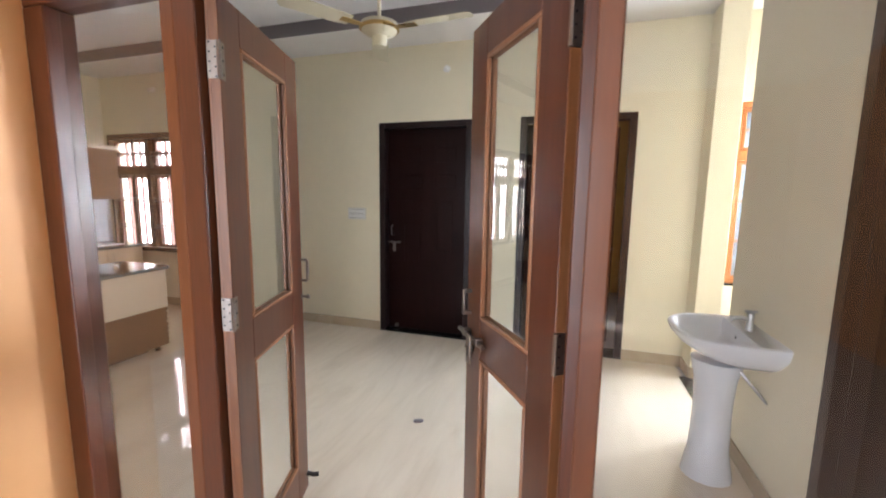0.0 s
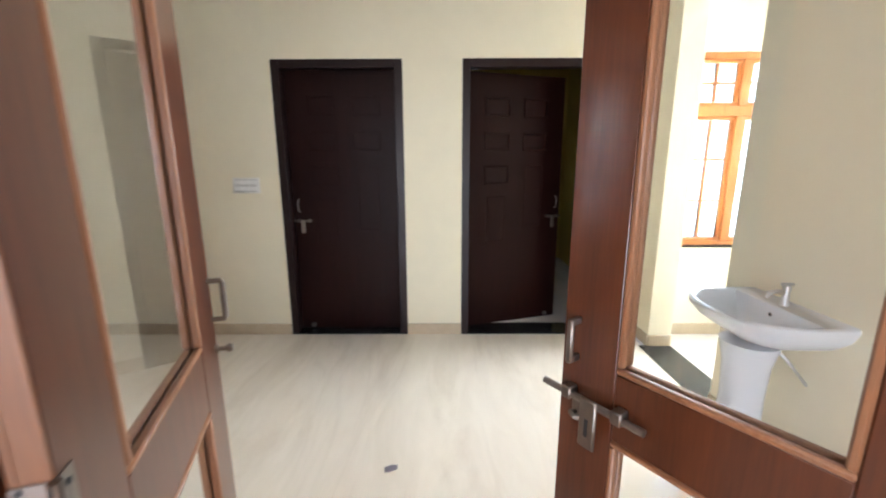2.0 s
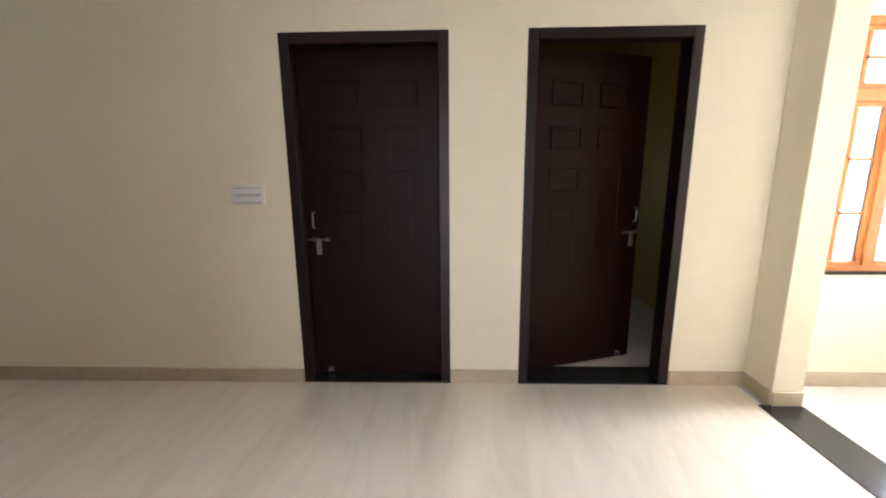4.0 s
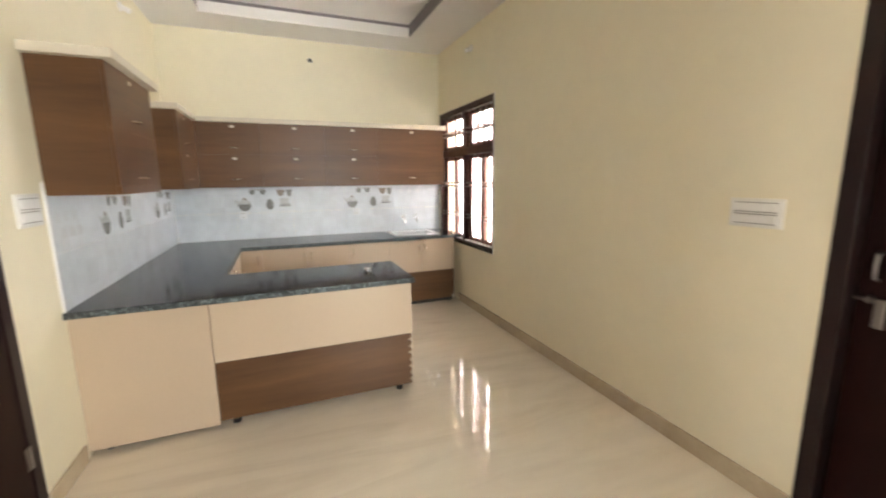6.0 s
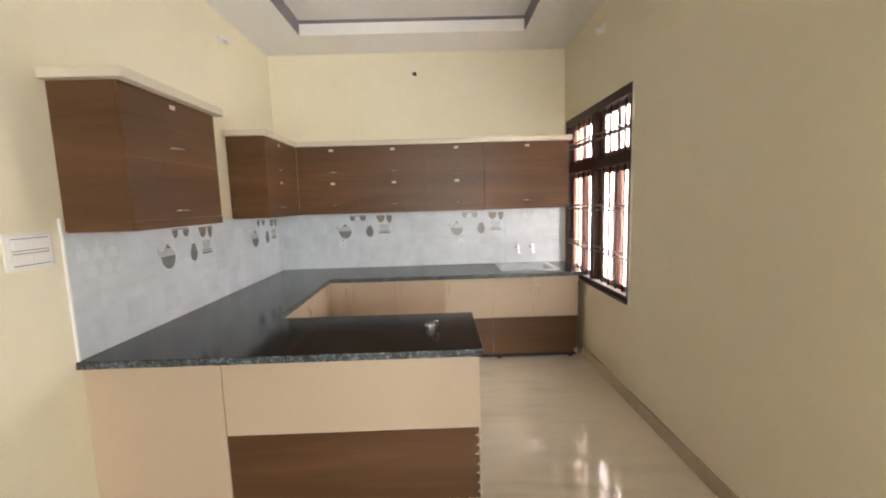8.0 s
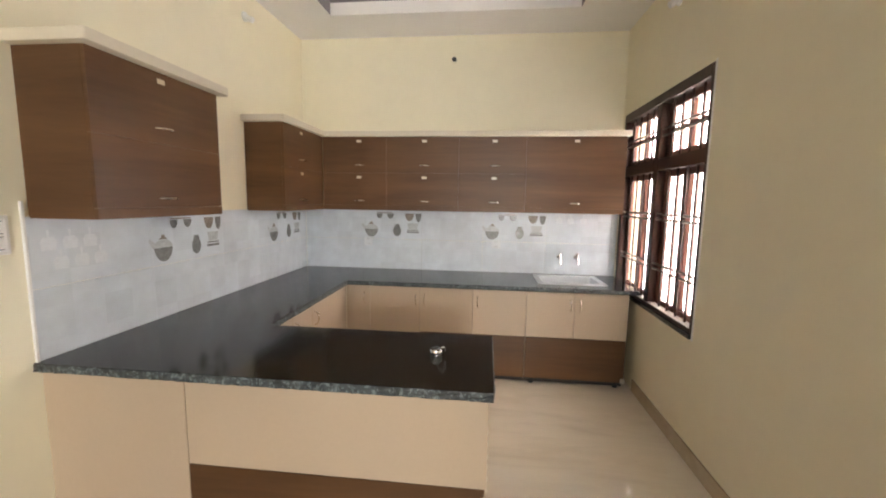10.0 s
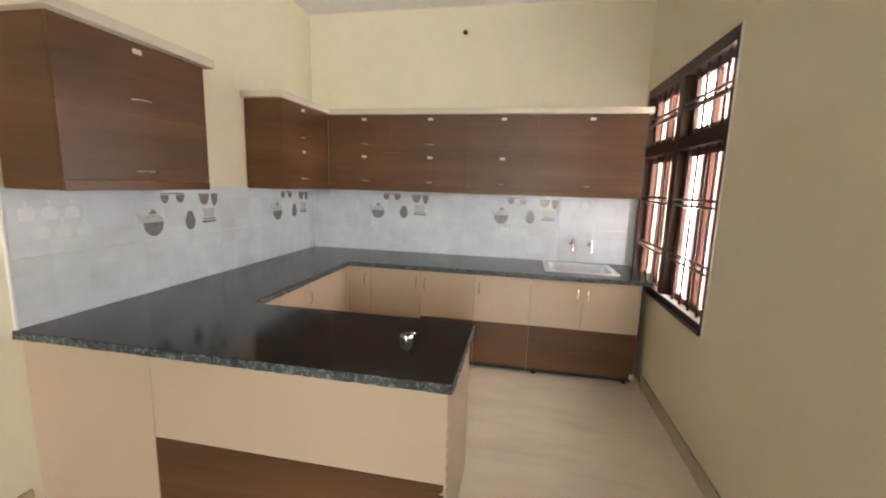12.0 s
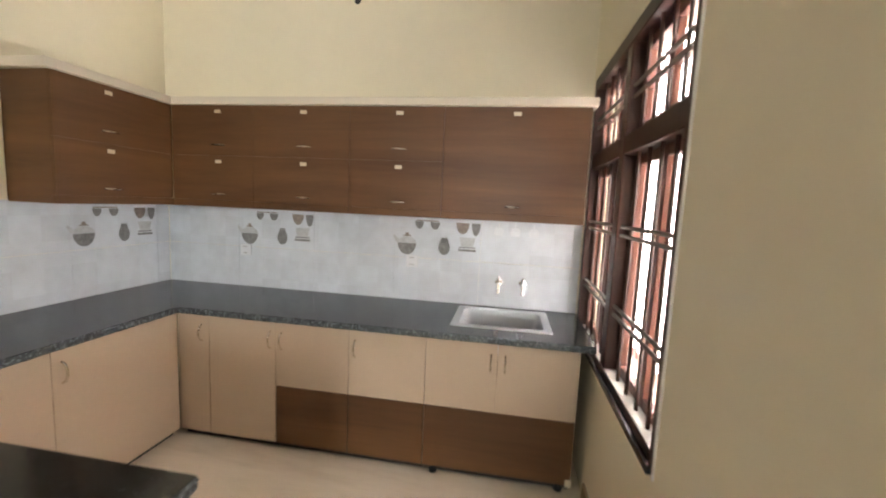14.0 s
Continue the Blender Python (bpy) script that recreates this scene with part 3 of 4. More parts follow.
# sliding bolt and catch on the other leaf, on the face turned to the entrance
yb = 0.018
bm = bm_tube([(0.400, yb + 0.02, 0.995), (0.640, yb + 0.02, 0.995)], 0.008)
for x in (0.455, 0.575):
    bm_box(x - 0.012, x + 0.012, yb, yb + 0.03, 0.983, 1.012, 0.003, bm)
bolt = part("sliding_bolt", bm, OLDSTEEL, leafR, "long dull steel sliding bolt")
bm = bm_box(0.495, 0.535, yb + 0.024, yb + 0.034, 0.895, 1.01, 0.004)
part("hasp", bm, OLDSTEEL, bolt, "flat steel hasp with a slot")
part("slot", bm_box(0.511, 0.519, yb + 0.0335, yb + 0.0352, 0.925, 0.965), BLACK, bolt)
bm = bm_tube([(0.565, yb, 0.945), (0.565, yb + 0.02, 0.95), (0.550, yb + 0.026, 0.95), (0.540, yb + 0.02, 0.95), (0.540, yb, 0.945)], 0.006)
bm_box(0.535, 0.575, yb, yb + 0.004, 0.925, 0.975, 0.002, bm)
part("staple", bm, OLDSTEEL, bolt)
bm = bm_box(0.562, 0.578, yb + 0.024, yb + 0.036, 1.07, 1.17, 0.004)
bm_box(0.564, 0.576, yb, yb + 0.026, 1.07, 1.085, 0.002, bm)
bm_box(0.564, 0.576, yb, yb + 0.026, 1.155, 1.17, 0.002, bm)
part("pull_handle", bm, OLDSTEEL, leafR, "flat steel pull handle")


# ---------------------------------------------------------------- windows
def kitchen_window():
    x0, x1, z0, z1 = *KW, *KWZ
    w = thing("window_1", pose((x0 + x1) / 2, NY, z0), "dark wooden kitchen window with steel grille and glazed sashes", "window", "", "structure")
    hw, h = (x1 - x0) / 2, z1 - z0
    for a, b in ((-hw + 0.001, -hw + 0.045), (hw - 0.045, hw - 0.001)):
        part("frame_jamb", bm_box(a, b, 0.0, 0.11, 0.001, h - 0.001, 0.004), BROWNFRAME, w)
    part("frame_head", bm_box(-hw + 0.045, hw - 0.045, 0.0, 0.11, h - 0.07, h - 0.001, 0.004), BROWNFRAME, w)
    part("frame_sill", bm_box(-hw + 0.045, hw - 0.045, 0.0, 0.11, 0.001, 0.05, 0.004), BROWNFRAME, w)
    part("window_sill", bm_box(-hw + 0.002, hw - 0.002, -0.02, -0.001, 0.0, 0.028, 0.003), GRANITE, w, "dark granite window ledge")
    part("mullion", bm_box(-0.04, 0.04, 0.005, 0.105, 0.05, h - 0.07, 0.004), BROWNFRAME, w)
    # White strip paints in the daylight that the glossy sill reflects.
    part("sill_glare", bm_box(-hw + 0.045, hw - 0.045, 0.006, 0.058, 0.0505, 0.056), WHITE, w, "white strip for the daylight reflected off the frame sill")
    zt = 1.03
    for a, b in ((-hw + 0.045, -0.04), (0.04, hw - 0.045)):
        part("transom", bm_box(a, b, 0.005, 0.105, zt, zt + 0.085, 0.004), BROWNFRAME, w)
        for lo, hi in ((0.05, zt), (zt + 0.085, h - 0.07)):
            mid = (a + b) / 2
            halves = ((a, mid), (mid, b)) if lo < 0.1 else ((a, b),)
            for c, d in halves:
                bm = bmesh.new()
                fw = 0.044 if lo < 0.1 else 0.042
                bm_box(c + 0.002, c + fw, 0.06, 0.095, lo + 0.002, hi - 0.002, 0.003, bm)
                bm_box(d - fw, d - 0.002, 0.06, 0.095, lo + 0.002, hi - 0.002, 0.003, bm)
                bm_box(c + fw, d - fw, 0.06, 0.095, lo + 0.002, lo + 0.045, 0.003, bm)
                bm_box(c + fw, d - fw, 0.06, 0.095, hi - 0.045, hi - 0.002, 0.003, bm)
                gl = bm_box(c + fw - 0.004, d - fw + 0.004, 0.076, 0.080, lo + 0.04, hi - 0.04)
                if lo > 0.1:
                    bm_box((c + d) / 2 - 0.011, (c + d) / 2 + 0.011, 0.064, 0.092, lo + 0.045, hi - 0.045, bm=bm)
                    bm_box(c + fw, d - fw, 0.0645, 0.0915, (lo + hi) / 2 - 0.011, (lo + hi) / 2 + 0.011, bm=bm)
                sash = part("sash", bm, REDSASH, w, "red-brown glazed sash")
                pane(part("glass_pane", gl, GLASS, sash, "clear glass pane"))
            n = 5
            for k in range(1, n):
                x = a + (b - a) * k / n
                part("grille_bar", bm_tube([(x, 0.035, lo), (x, 0.035, hi)], 0.0085, 6), BROWNFRAME, w)
            for f in ((0.27, 0.31, 0.64, 0.68) if lo < 0.1 else (0.42, 0.54)):
                z = lo + (hi - lo) * f
                part("grille_bar", bm_tube([(a, 0.028, z), (b, 0.028, z)], 0.0085, 6), OLDSTEEL, w)
    # pale plaster arris at the reveal's edge
    part("edge_bead", bm_box(hw + 0.0, hw + 0.014, -0.006, 0.0, -0.01, h + 0.004, 0.002), WHITE, w, "thin white plaster arris")


kitchen_window()


def side_window():
    x0, x1, z0, z1 = *RW, *RWZ
    w = thing("window_2", pose(x0, NY, z0), "orange varnished wooden window with frosted panes", "window", "", "structure")
    wd, h, zt = x1 - x0, z1 - z0, 1.07
    n = 3
    cw = wd / n
    part("frame_head", bm_box(0.001, wd - 0.001, 0.03, 0.10, h - 0.05, h - 0.001, 0.004), ORANGEWOOD, w)
    part("frame_sill", bm_box(0.001, wd - 0.001, 0.03, 0.10, 0.001, 0.05, 0.004), ORANGEWOOD, w)
    part("transom", bm_box(0.001, wd - 0.001, 0.03, 0.10, zt, zt + 0.08, 0.004), ORANGEWOOD, w)
    part("window_sill", bm_box(0.002, wd - 0.002, -0.008, 0.028, 0.0, 0.02, 0.003), GRANITE, w, "dark granite window ledge")
    for k in range(n + 1):
        x = min(max(k * cw, 0.03), wd - 0.03)
        for lo, hi in ((0.05, zt), (zt + 0.08, h - 0.05)):
            part("mullion", bm_box(x - 0.028, x + 0.028, 0.032, 0.098, lo, hi, 0.004), ORANGEWOOD, w)
    for k in range(n):
        a, b = max(k * cw, 0.03) + 0.03, min((k + 1) * cw, wd - 0.03) - 0.03
        for lo, hi, rows in ((0.05, zt, 3), (zt + 0.08, h - 0.05, 2)):
            bm = bmesh.new()
            bead_frame(bm, a, b, lo, hi, 0.045, 0.085, 0.03)
            m = (a + b) / 2
            bm_box(m - 0.009, m + 0.009, 0.05, 0.08, lo + 0.03, hi - 0.03, bm=bm)
            for r in range(1, rows):
                z = lo + (hi - lo) * r / rows
                bm_box(a + 0.03, b - 0.03, 0.05, 0.08, z - 0.009, z + 0.009, bm=bm)
            sash = part("sash", bm, ORANGEWOOD, w)
            pane(part("glass_pane", bm_box(a + 0.02, b - 0.02, 0.063, 0.067, lo + 0.02, hi - 0.02), FROST, sash, "pale blue frosted glass"))


side_window()


# neighbouring house seen through the kitchen window
nb = thing("backdrop", pose(-6.0, 6.35, -0.2), "pale pink house wall close outside with a glowing face", "backdrop", "", "structure")
part("wall", bm_box(-8, 2.6, 0.004, 0.2, 0, 7.5), PINKWALL, nb, smooth=None)
# Glowing sheet, no lamp of its own; it acts as the window's daylight.
part("glowing_face", bm_box(-5.5, 1.4, 0, 0.003, 0.1, 3.7), GLOWWALL, nb, "pale plaster face that glows to send daylight through the window", smooth=None)
for k in range(62):
    part("pilaster", bm_box(-6.8 + 0.15 * k, -6.738 + 0.15 * k, -0.012, -0.001, 0, 7.4, 0.002), PINKWALL, nb)


# ---------------------------------------------------------------- kitchen: base units
def bow_handle(parent, x, z, y, length=0.10, upright=True):
    h = length / 2
    pts = [(-h, 0), (-h * 0.8, -0.02), (-h * 0.3, -0.03), (h * 0.3, -0.03), (h * 0.8, -0.02), (h, 0)]
    pts = [(x, y + b, z + a) if upright else (x + a, y + b, z) for a, b in pts]
    return part("handle", bm_tube(pts, 0.0054), HANDLE, parent, "satin chrome bow handle")


def base_unit(m, w, depth, label, doors, low=False, feet=False):
    """Front at y 0. doors: (x0, x1, handle x or None)."""
    u = thing("base_cabinet", m, label, "cabinet", "kitchen base cabinets")
    part("carcass", bm_box(0.001, w - 0.001, 0.02, depth, 0.055, 0.60 if feet else 0.792), BEIGE, u)
    for x0, x1, hx in doors:
        d = part("door", bm_box(x0 + 0.0015, x1 - 0.0015, 0.0, 0.018, 0.405 if low else 0.05, 0.787, 0.0015), BEIGE, u)
        for x in ([] if hx is None else hx if isinstance(hx, tuple) else (hx,)):
            bow_handle(d, x, 0.68, 0.0)
    if low:
        part("lower_panel", bm_box(0.0015, w - 0.0015, 0.001, 0.018, 0.05, 0.402, 0.0015), WALNUT, u, "walnut laminate lower panel")
    # Black strip set back as the shade in the gap under the fronts.
    part("under_shade", bm_box(0.001, w - 0.001, 0.05, 0.065, 0.0, 0.054), BLACK, u, "black recessed strip for the shaded gap under the cabinet")
    for x in (0.06, w - 0.06) if feet else ():
        part("foot", bm_lathe([(0.022, 0.0), (0.022, 0.012), (0.015, 0.016), (0.015, 0.054)], 12, "z", (x, 0.034, 0)), BLACK, u)
    return u


FX, FS = -6.20, 2.845


def west_unit(y0, y1, label, doors, low):
    return base_unit(pose(FX, y0, 0, 0, 0, 90), y1 - y0, 0.635, label, [(a - y0, b - y0, None if h is None else tuple(k - y0 for k in h)) for a, b, h in doors], low, y1 > 5)


west_unit(2.847, 3.056, "narrow beige laminate base cabinet in the corner", [(2.847, 3.056, (3.01,))], False)
west_unit(3.057, 3.488, "tall-fronted beige laminate base cabinet", [(3.057, 3.488, (3.456,))], False)
west_unit(3.489, 3.935, "beige base cabinet over a walnut panel", [(3.489, 3.935, (3.527,))], True)
west_unit(3.936, 4.377, "beige base cabinet over a walnut panel", [(3.936, 4.377, (3.975,))], True)
sink_unit = west_unit(4.378, 5.185, "two-door beige sink cabinet over a walnut panel", [(4.378, 4.765, (4.73,)), (4.765, 5.185, (4.805,))], True)
part("chipped_corner", bm_prism([(0.775, -0.004), (0.809, -0.004), (0.809, 0.010), (0.792, 0.010)], 0.045, 0.085, 0.002), PELMET, sink_unit, "pale chipped board corner")
base_unit(pose(-5.52, FS, 0, 0, 0, 180), -5.52 - FX, 0.63, "beige laminate base cabinet along the side wall", [(0, -5.52 - FX, 0.04)])
base_unit(pose(-4.955, FS, 0, 0, 0, 180), 0.563, 0.63, "beige laminate base cabinet along the side wall", [(0, 0.28, 0.24), (0.283, 0.563, 0.32)])

# peninsula: panelled towards the room
PX = -4.331
pen = thing("peninsula_cabinet", pose(PX, SY, 0, 0, 0, 90), "beige and walnut laminate peninsula cabinet with chipped edge", "cabinet", "kitchen base cabinets")
part("carcass", bm_box(0.001, 1.845, 0.02, 0.575, 0.06, 0.792), BEIGE, pen)
part("end_panel", bm_box(0.001, 0.638, 0.0, 0.019, 0.03, 0.792, 0.0015), BEIGE, pen, "tall beige end panel")
part("upper_panel", bm_box(0.642, 1.857, 0.0, 0.019, 0.425, 0.792, 0.0015), BEIGE, pen)
rng = random.Random(4)
outline = [(0.642, 0.055), (1.85, 0.055)]
z = 0.07
while z < 0.40:
    d = rng.uniform(0.014, 0.024)
    outline += [(1.850, z), (1.850 - d, z + 0.006), (1.850 - d * rng.uniform(0.7, 1), z + 0.022), (1.850 - rng.uniform(0, 0.004), z + 0.030)]
    z += rng.uniform(0.044, 0.054)
outline += [(1.85, 0.422), (0.642, 0.422)]
bm = bm_prism([(a, b) for a, b in outline], -0.018, 0.0)
bmesh.ops.rotate(bm, verts=bm.verts[:], cent=(0, 0, 0), matrix=Matrix.Rotation(math.pi / 2, 3, "X"))
part("lower_panel", bm, WALNUT, pen, "walnut laminate panel with a jagged chipped end", smooth=None)
bm = bm_box(1.846, 1.857, 0.0195, 0.60, 0.055, 0.792, 0.0015)
part("side_panel", bm, BEIGE, pen)
z = 0.07
while z < 0.66:
    part("edge_chip", bm_box(1.853, 1.8605, 0.003, 0.018, z, z + rng.uniform(0.014, 0.024), 0.002), PELMET, pen, "pale chipped edge tooth")
    z += rng.uniform(0.044, 0.054)
for x0, x1 in ((0.02, 0.6), (0.66, 1.24), (1.25, 1.83)):
    part("door", bm_box(x0, x1, 0.577, 0.595, 0.075, 0.787, 0.0015), BEIGE, pen)
for x in (0.08, 0.72, 1.77):
    for y in (0.06, 0.5):
        part("foot", bm_lathe([(0.024, 0.0), (0.024, 0.014), (0.016, 0.018), (0.016, 0.06)], 12, "z", (x, y, 0)), BLACK, pen, "black round foot")
# Same black strip as shade beneath the peninsula.
part("under_shade", bm_box(0.02, 1.7, 0.10, 0.115, 0, 0.06), BLACK, pen, "black recessed strip for the shaded gap under the cabinet")


# worktop round three sides, with rough sawn edges
top = thing("worktop", pose(-5.5, 2.2, 0.793), "black polished granite worktop running round three sides", "worktop")


def slab(x0, x1, y0, y1):
    return bm_box(x0 + 5.5, x1 + 5.5, y0 - 2.2, y1 - 2.2, 0.0, 0.035)


SK = (-6.745, -6.335, 4.50, 5.035)
bm = slab(WX, -4.304, SY, 2.867)
for a in ((-4.928, -4.304, 2.867, 4.074), (WX, -6.177, 2.867, SK[2]), (WX, -6.177, SK[3], NY), (WX, SK[0], SK[2], SK[3]), (SK[1], -6.177, SK[2], SK[3])):
    merge(bm, slab(*a))
bmesh.ops.remove_doubles(bm, verts=bm.verts[:], dist=0.0005)
part("slab", bm, GRANITE, top, smooth=None)


def rough_edge(x0, x1, y0, y1):
    """Chipped sawn face, 3 mm proud of the slab's edge."""
    along_y = abs(y1 - y0) > abs(x1 - x0)
    n = int(max(abs(x1 - x0), abs(y1 - y0)) / 0.02)
    own = bmesh.new()
    rows = []
    for i in range(n + 1):
        f = i / n
        col = []
        for j in range(5):
            out = rng.uniform(0.0008, 0.007) if j < 4 else 0.0005
            zz = 0.0002 + 0.0345 * j / 4 - (rng.uniform(0, 0.003) if j == 4 else 0)
            if along_y:
                col.append(own.verts.new((x0 + 5.5 + out * (1 if x1 > x0 else -1), y0 - 2.2 + f * (y1 - y0), zz)))
            else:
                col.append(own.verts.new((x0 + 5.5 + f * (x1 - x0), y0 - 2.2 + out, zz)))
        rows.append(col)
    for a, b in zip(rows, rows[1:]):
        for j in range(4):
            own.faces.new((a[j], b[j], b[j + 1], a[j + 1]))
    bmesh.ops.recalc_face_normals(own, faces=own.faces)
    return part("sawn_edge", own, GRANITE_EDGE, top, "rough grey sawn granite edge", smooth=None)


rough_edge(-4.304, -4.303, 2.2, 4.074)
rough_edge(-4.928, -4.304, 4.074, 4.0745)
rough_edge(-6.177, -6.176, 2.867, 5.25)
rough_edge(-6.177, -4.928, 2.867, 2.8675)

# sink and taps
def sink():
    s = thing("kitchen_sink", pose((SK[0] + SK[1]) / 2, (SK[2] + SK[3]) / 2, 0.828), "stainless steel sink let into the granite worktop", "sink")
    hx, hy = (SK[1] - SK[0]) / 2, (SK[3] - SK[2]) / 2
    own = bmesh.new()

    def loop(ax, ay, r, z):
        out = []
        for cx, cy, a0 in ((ax - r, ay - r, 0), (-ax + r, ay - r, 90), (-ax + r, -ay + r, 180), (ax - r, -ay + r, 270)):
            for k in range(5):
                a = radians(a0 + 22.5 * k)
                out.append(own.verts.new((cx + r * math.cos(a), cy + r * math.sin(a), z)))
        return out
    loops = [loop(hx + 0.018, hy + 0.018, 0.02, 0.0005), loop(hx + 0.016, hy + 0.016, 0.02, 0.006), loop(hx - 0.02, hy - 0.02, 0.03, 0.007),
             loop(hx - 0.028, hy - 0.028, 0.04, 0.002), loop(hx - 0.035, hy - 0.035, 0.05, -0.15), loop(hx - 0.07, hy - 0.07, 0.05, -0.18), loop(0.03, 0.03, 0.02, -0.185)]
    for a, b in zip(loops, loops[1:]):
        for k in range(20):
            own.faces.new((a[k], a[(k + 1) % 20], b[(k + 1) % 20], b[k]))
    own.faces.new(loops[-1])
    bmesh.ops.recalc_face_normals(own, faces=own.faces)
    part("bowl", own, STEEL, s)
    part("drain", bm_lathe([(0.03, -0.184), (0.028, -0.180), (0.012, -0.181)], 16), CHROME, s)


sink()


def wall_tap(y):
    t = thing("wall_tap", pose(WX + 0.008, y, 1.0, 0, 0, 0), "chrome wall tap above the sink", "tap", "taps above the sink")
    part("flange", bm_lathe([(0.026, 0.0), (0.024, 0.006), (0.014, 0.01)], 16, "x"), CHROME, t)
    bm = bm_tube([(0.005, 0, 0), (0.05, 0, 0), (0.075, 0, -0.005), (0.085, 0, -0.03), (0.085, 0, -0.06)], 0.011, 10)
    part("spout", bm, CHROME, t)
    bm = bm_lathe([(0.011, 0.0), (0.013, 0.03), (0.009, 0.035), (0.009, 0.04)], 12, "z", (0.042, 0, 0))
    bm_box(0.03, 0.085, -0.008, 0.008, 0.04, 0.05, 0.003, bm)
    part("lever", bm, CHROME, t)


wall_tap(4.735)
wall_tap(4.893)


# ---------------------------------------------------------------- kitchen: wall units
def wall_unit(m, w, depth, label, rows, hx, stickers=True, sx=None):
    """Front at y 0, hung at z 1.42. rows: (z0, z1) flap doors."""
    u = thing("wall_cabinet", m, label, "cabinet", "kitchen wall cabinets")
    part("carcass", bm_box(0.0, w, 0.019, depth, 0.0, 0.661), WALNUT, u)
    part("light_rail", bm_box(0.0004, w - 0.0004, -0.003, 0.0185, 0.0, 0.044, 0.0015), WALNUT, u)
    for z0, z1 in rows:
        d = part("flap_door", bm_box(0.0004, w - 0.0004, 0.0, 0.018, z0 + 0.0004, z1 - 0.0004, 0.0003), WALNUT, u)
        bow_handle(d, hx, z0 + 0.04 if z0 < 0.1 else z0 + 0.068, 0.0, 0.095, False)
        if stickers is True or (stickers and z1 > 0.5):
            s = sx if sx is not None else hx
            part("sticker", bm_box(s - 0.022, s + 0.022, -0.0012, 0.0, z1 - 0.05, z1 - 0.028), PELMET, d, "small pale paper sticker")
    return u


TWO = ((0.046, 0.338), (0.338, 0.661))
UX, UY = -6.555, 2.51
for y0, y1, hy, rows in ((2.5115, 3.11, 2.855, TWO), (3.111, 3.77, 3.46, TWO), (3.771, 4.363, 4.087, TWO), (4.364, 5.205, 4.79, ((0.046, 0.661),))):
    wall_unit(pose(UX, y0, 1.42, 0, 0, 90), y1 - y0, -WX + UX - 0.001, "walnut laminate wall cabinet with flap doors and chrome handles", rows, hy - y0)
wall_unit(pose(-5.835, UY, 1.42, 0, 0, 180), 0.72, UY - SY - 0.001, "walnut laminate corner wall cabinet with flap doors", TWO, 0.295)
wall_unit(pose(-4.343, UY, 1.42, 0, 0, 180), 0.75, UY - SY - 0.001, "separate walnut laminate wall cabinet with pale top board", TWO, 0.36, "top")
def pelmet(x, y, label, runs, cover):
    """Cream top board with a pasted edge band on each open side; runs are (x0, x1, y0, y1) in the room."""
    p = thing("pelmet", pose(x, y, 2.082), label, "pelmet", "pelmets over the wall cabinets")
    part("top_board", bm_prism([(a - x, b - y) for a, b in cover], 0.0, 0.046, 0.002), PELMET, p)
    for x0, x1, y0, y1 in runs:
        part("edge_band", bm_box(x0 - x, x1 - x, y0 - y, y1 - y, 0.002, 0.044, 0.0006), PELMET, p)


F0 = UY + 0.048
pelmet(-4.7, SY, "cream laminate top board over the single wall cabinet",
       [(-5.126, -4.307, F0 - 0.001, F0 + 0.0015), (-4.306, -4.3035, SY + 0.002, F0 - 0.002)],
       [(-5.128, SY), (-4.305, SY), (-4.305, F0), (-5.128, F0)])
F1, F2 = UY + 0.03, UX + 0.03
pelmet(-6.5, SY, "cream laminate top board running over the corner wall cabinets",
       [(F2 + 0.002, -5.797, F1 - 0.001, F1 + 0.0015), (-5.796, -5.7935, SY + 0.002, F1 - 0.002), (F2 - 0.001, F2 + 0.0015, F1 + 0.002, 5.228)],
       [(WX, SY), (-5.795, SY), (-5.795, F1), (F2, F1), (F2, 5.23), (WX, 5.23)])

# tiled splashback: each tile is a piece, with printed kettles and jars on some
splash = thing("splashback", pose(WX, SY, 0.828), "cloudy grey wall tiles with printed kettle and jar motifs", "tiles", "", "structure")


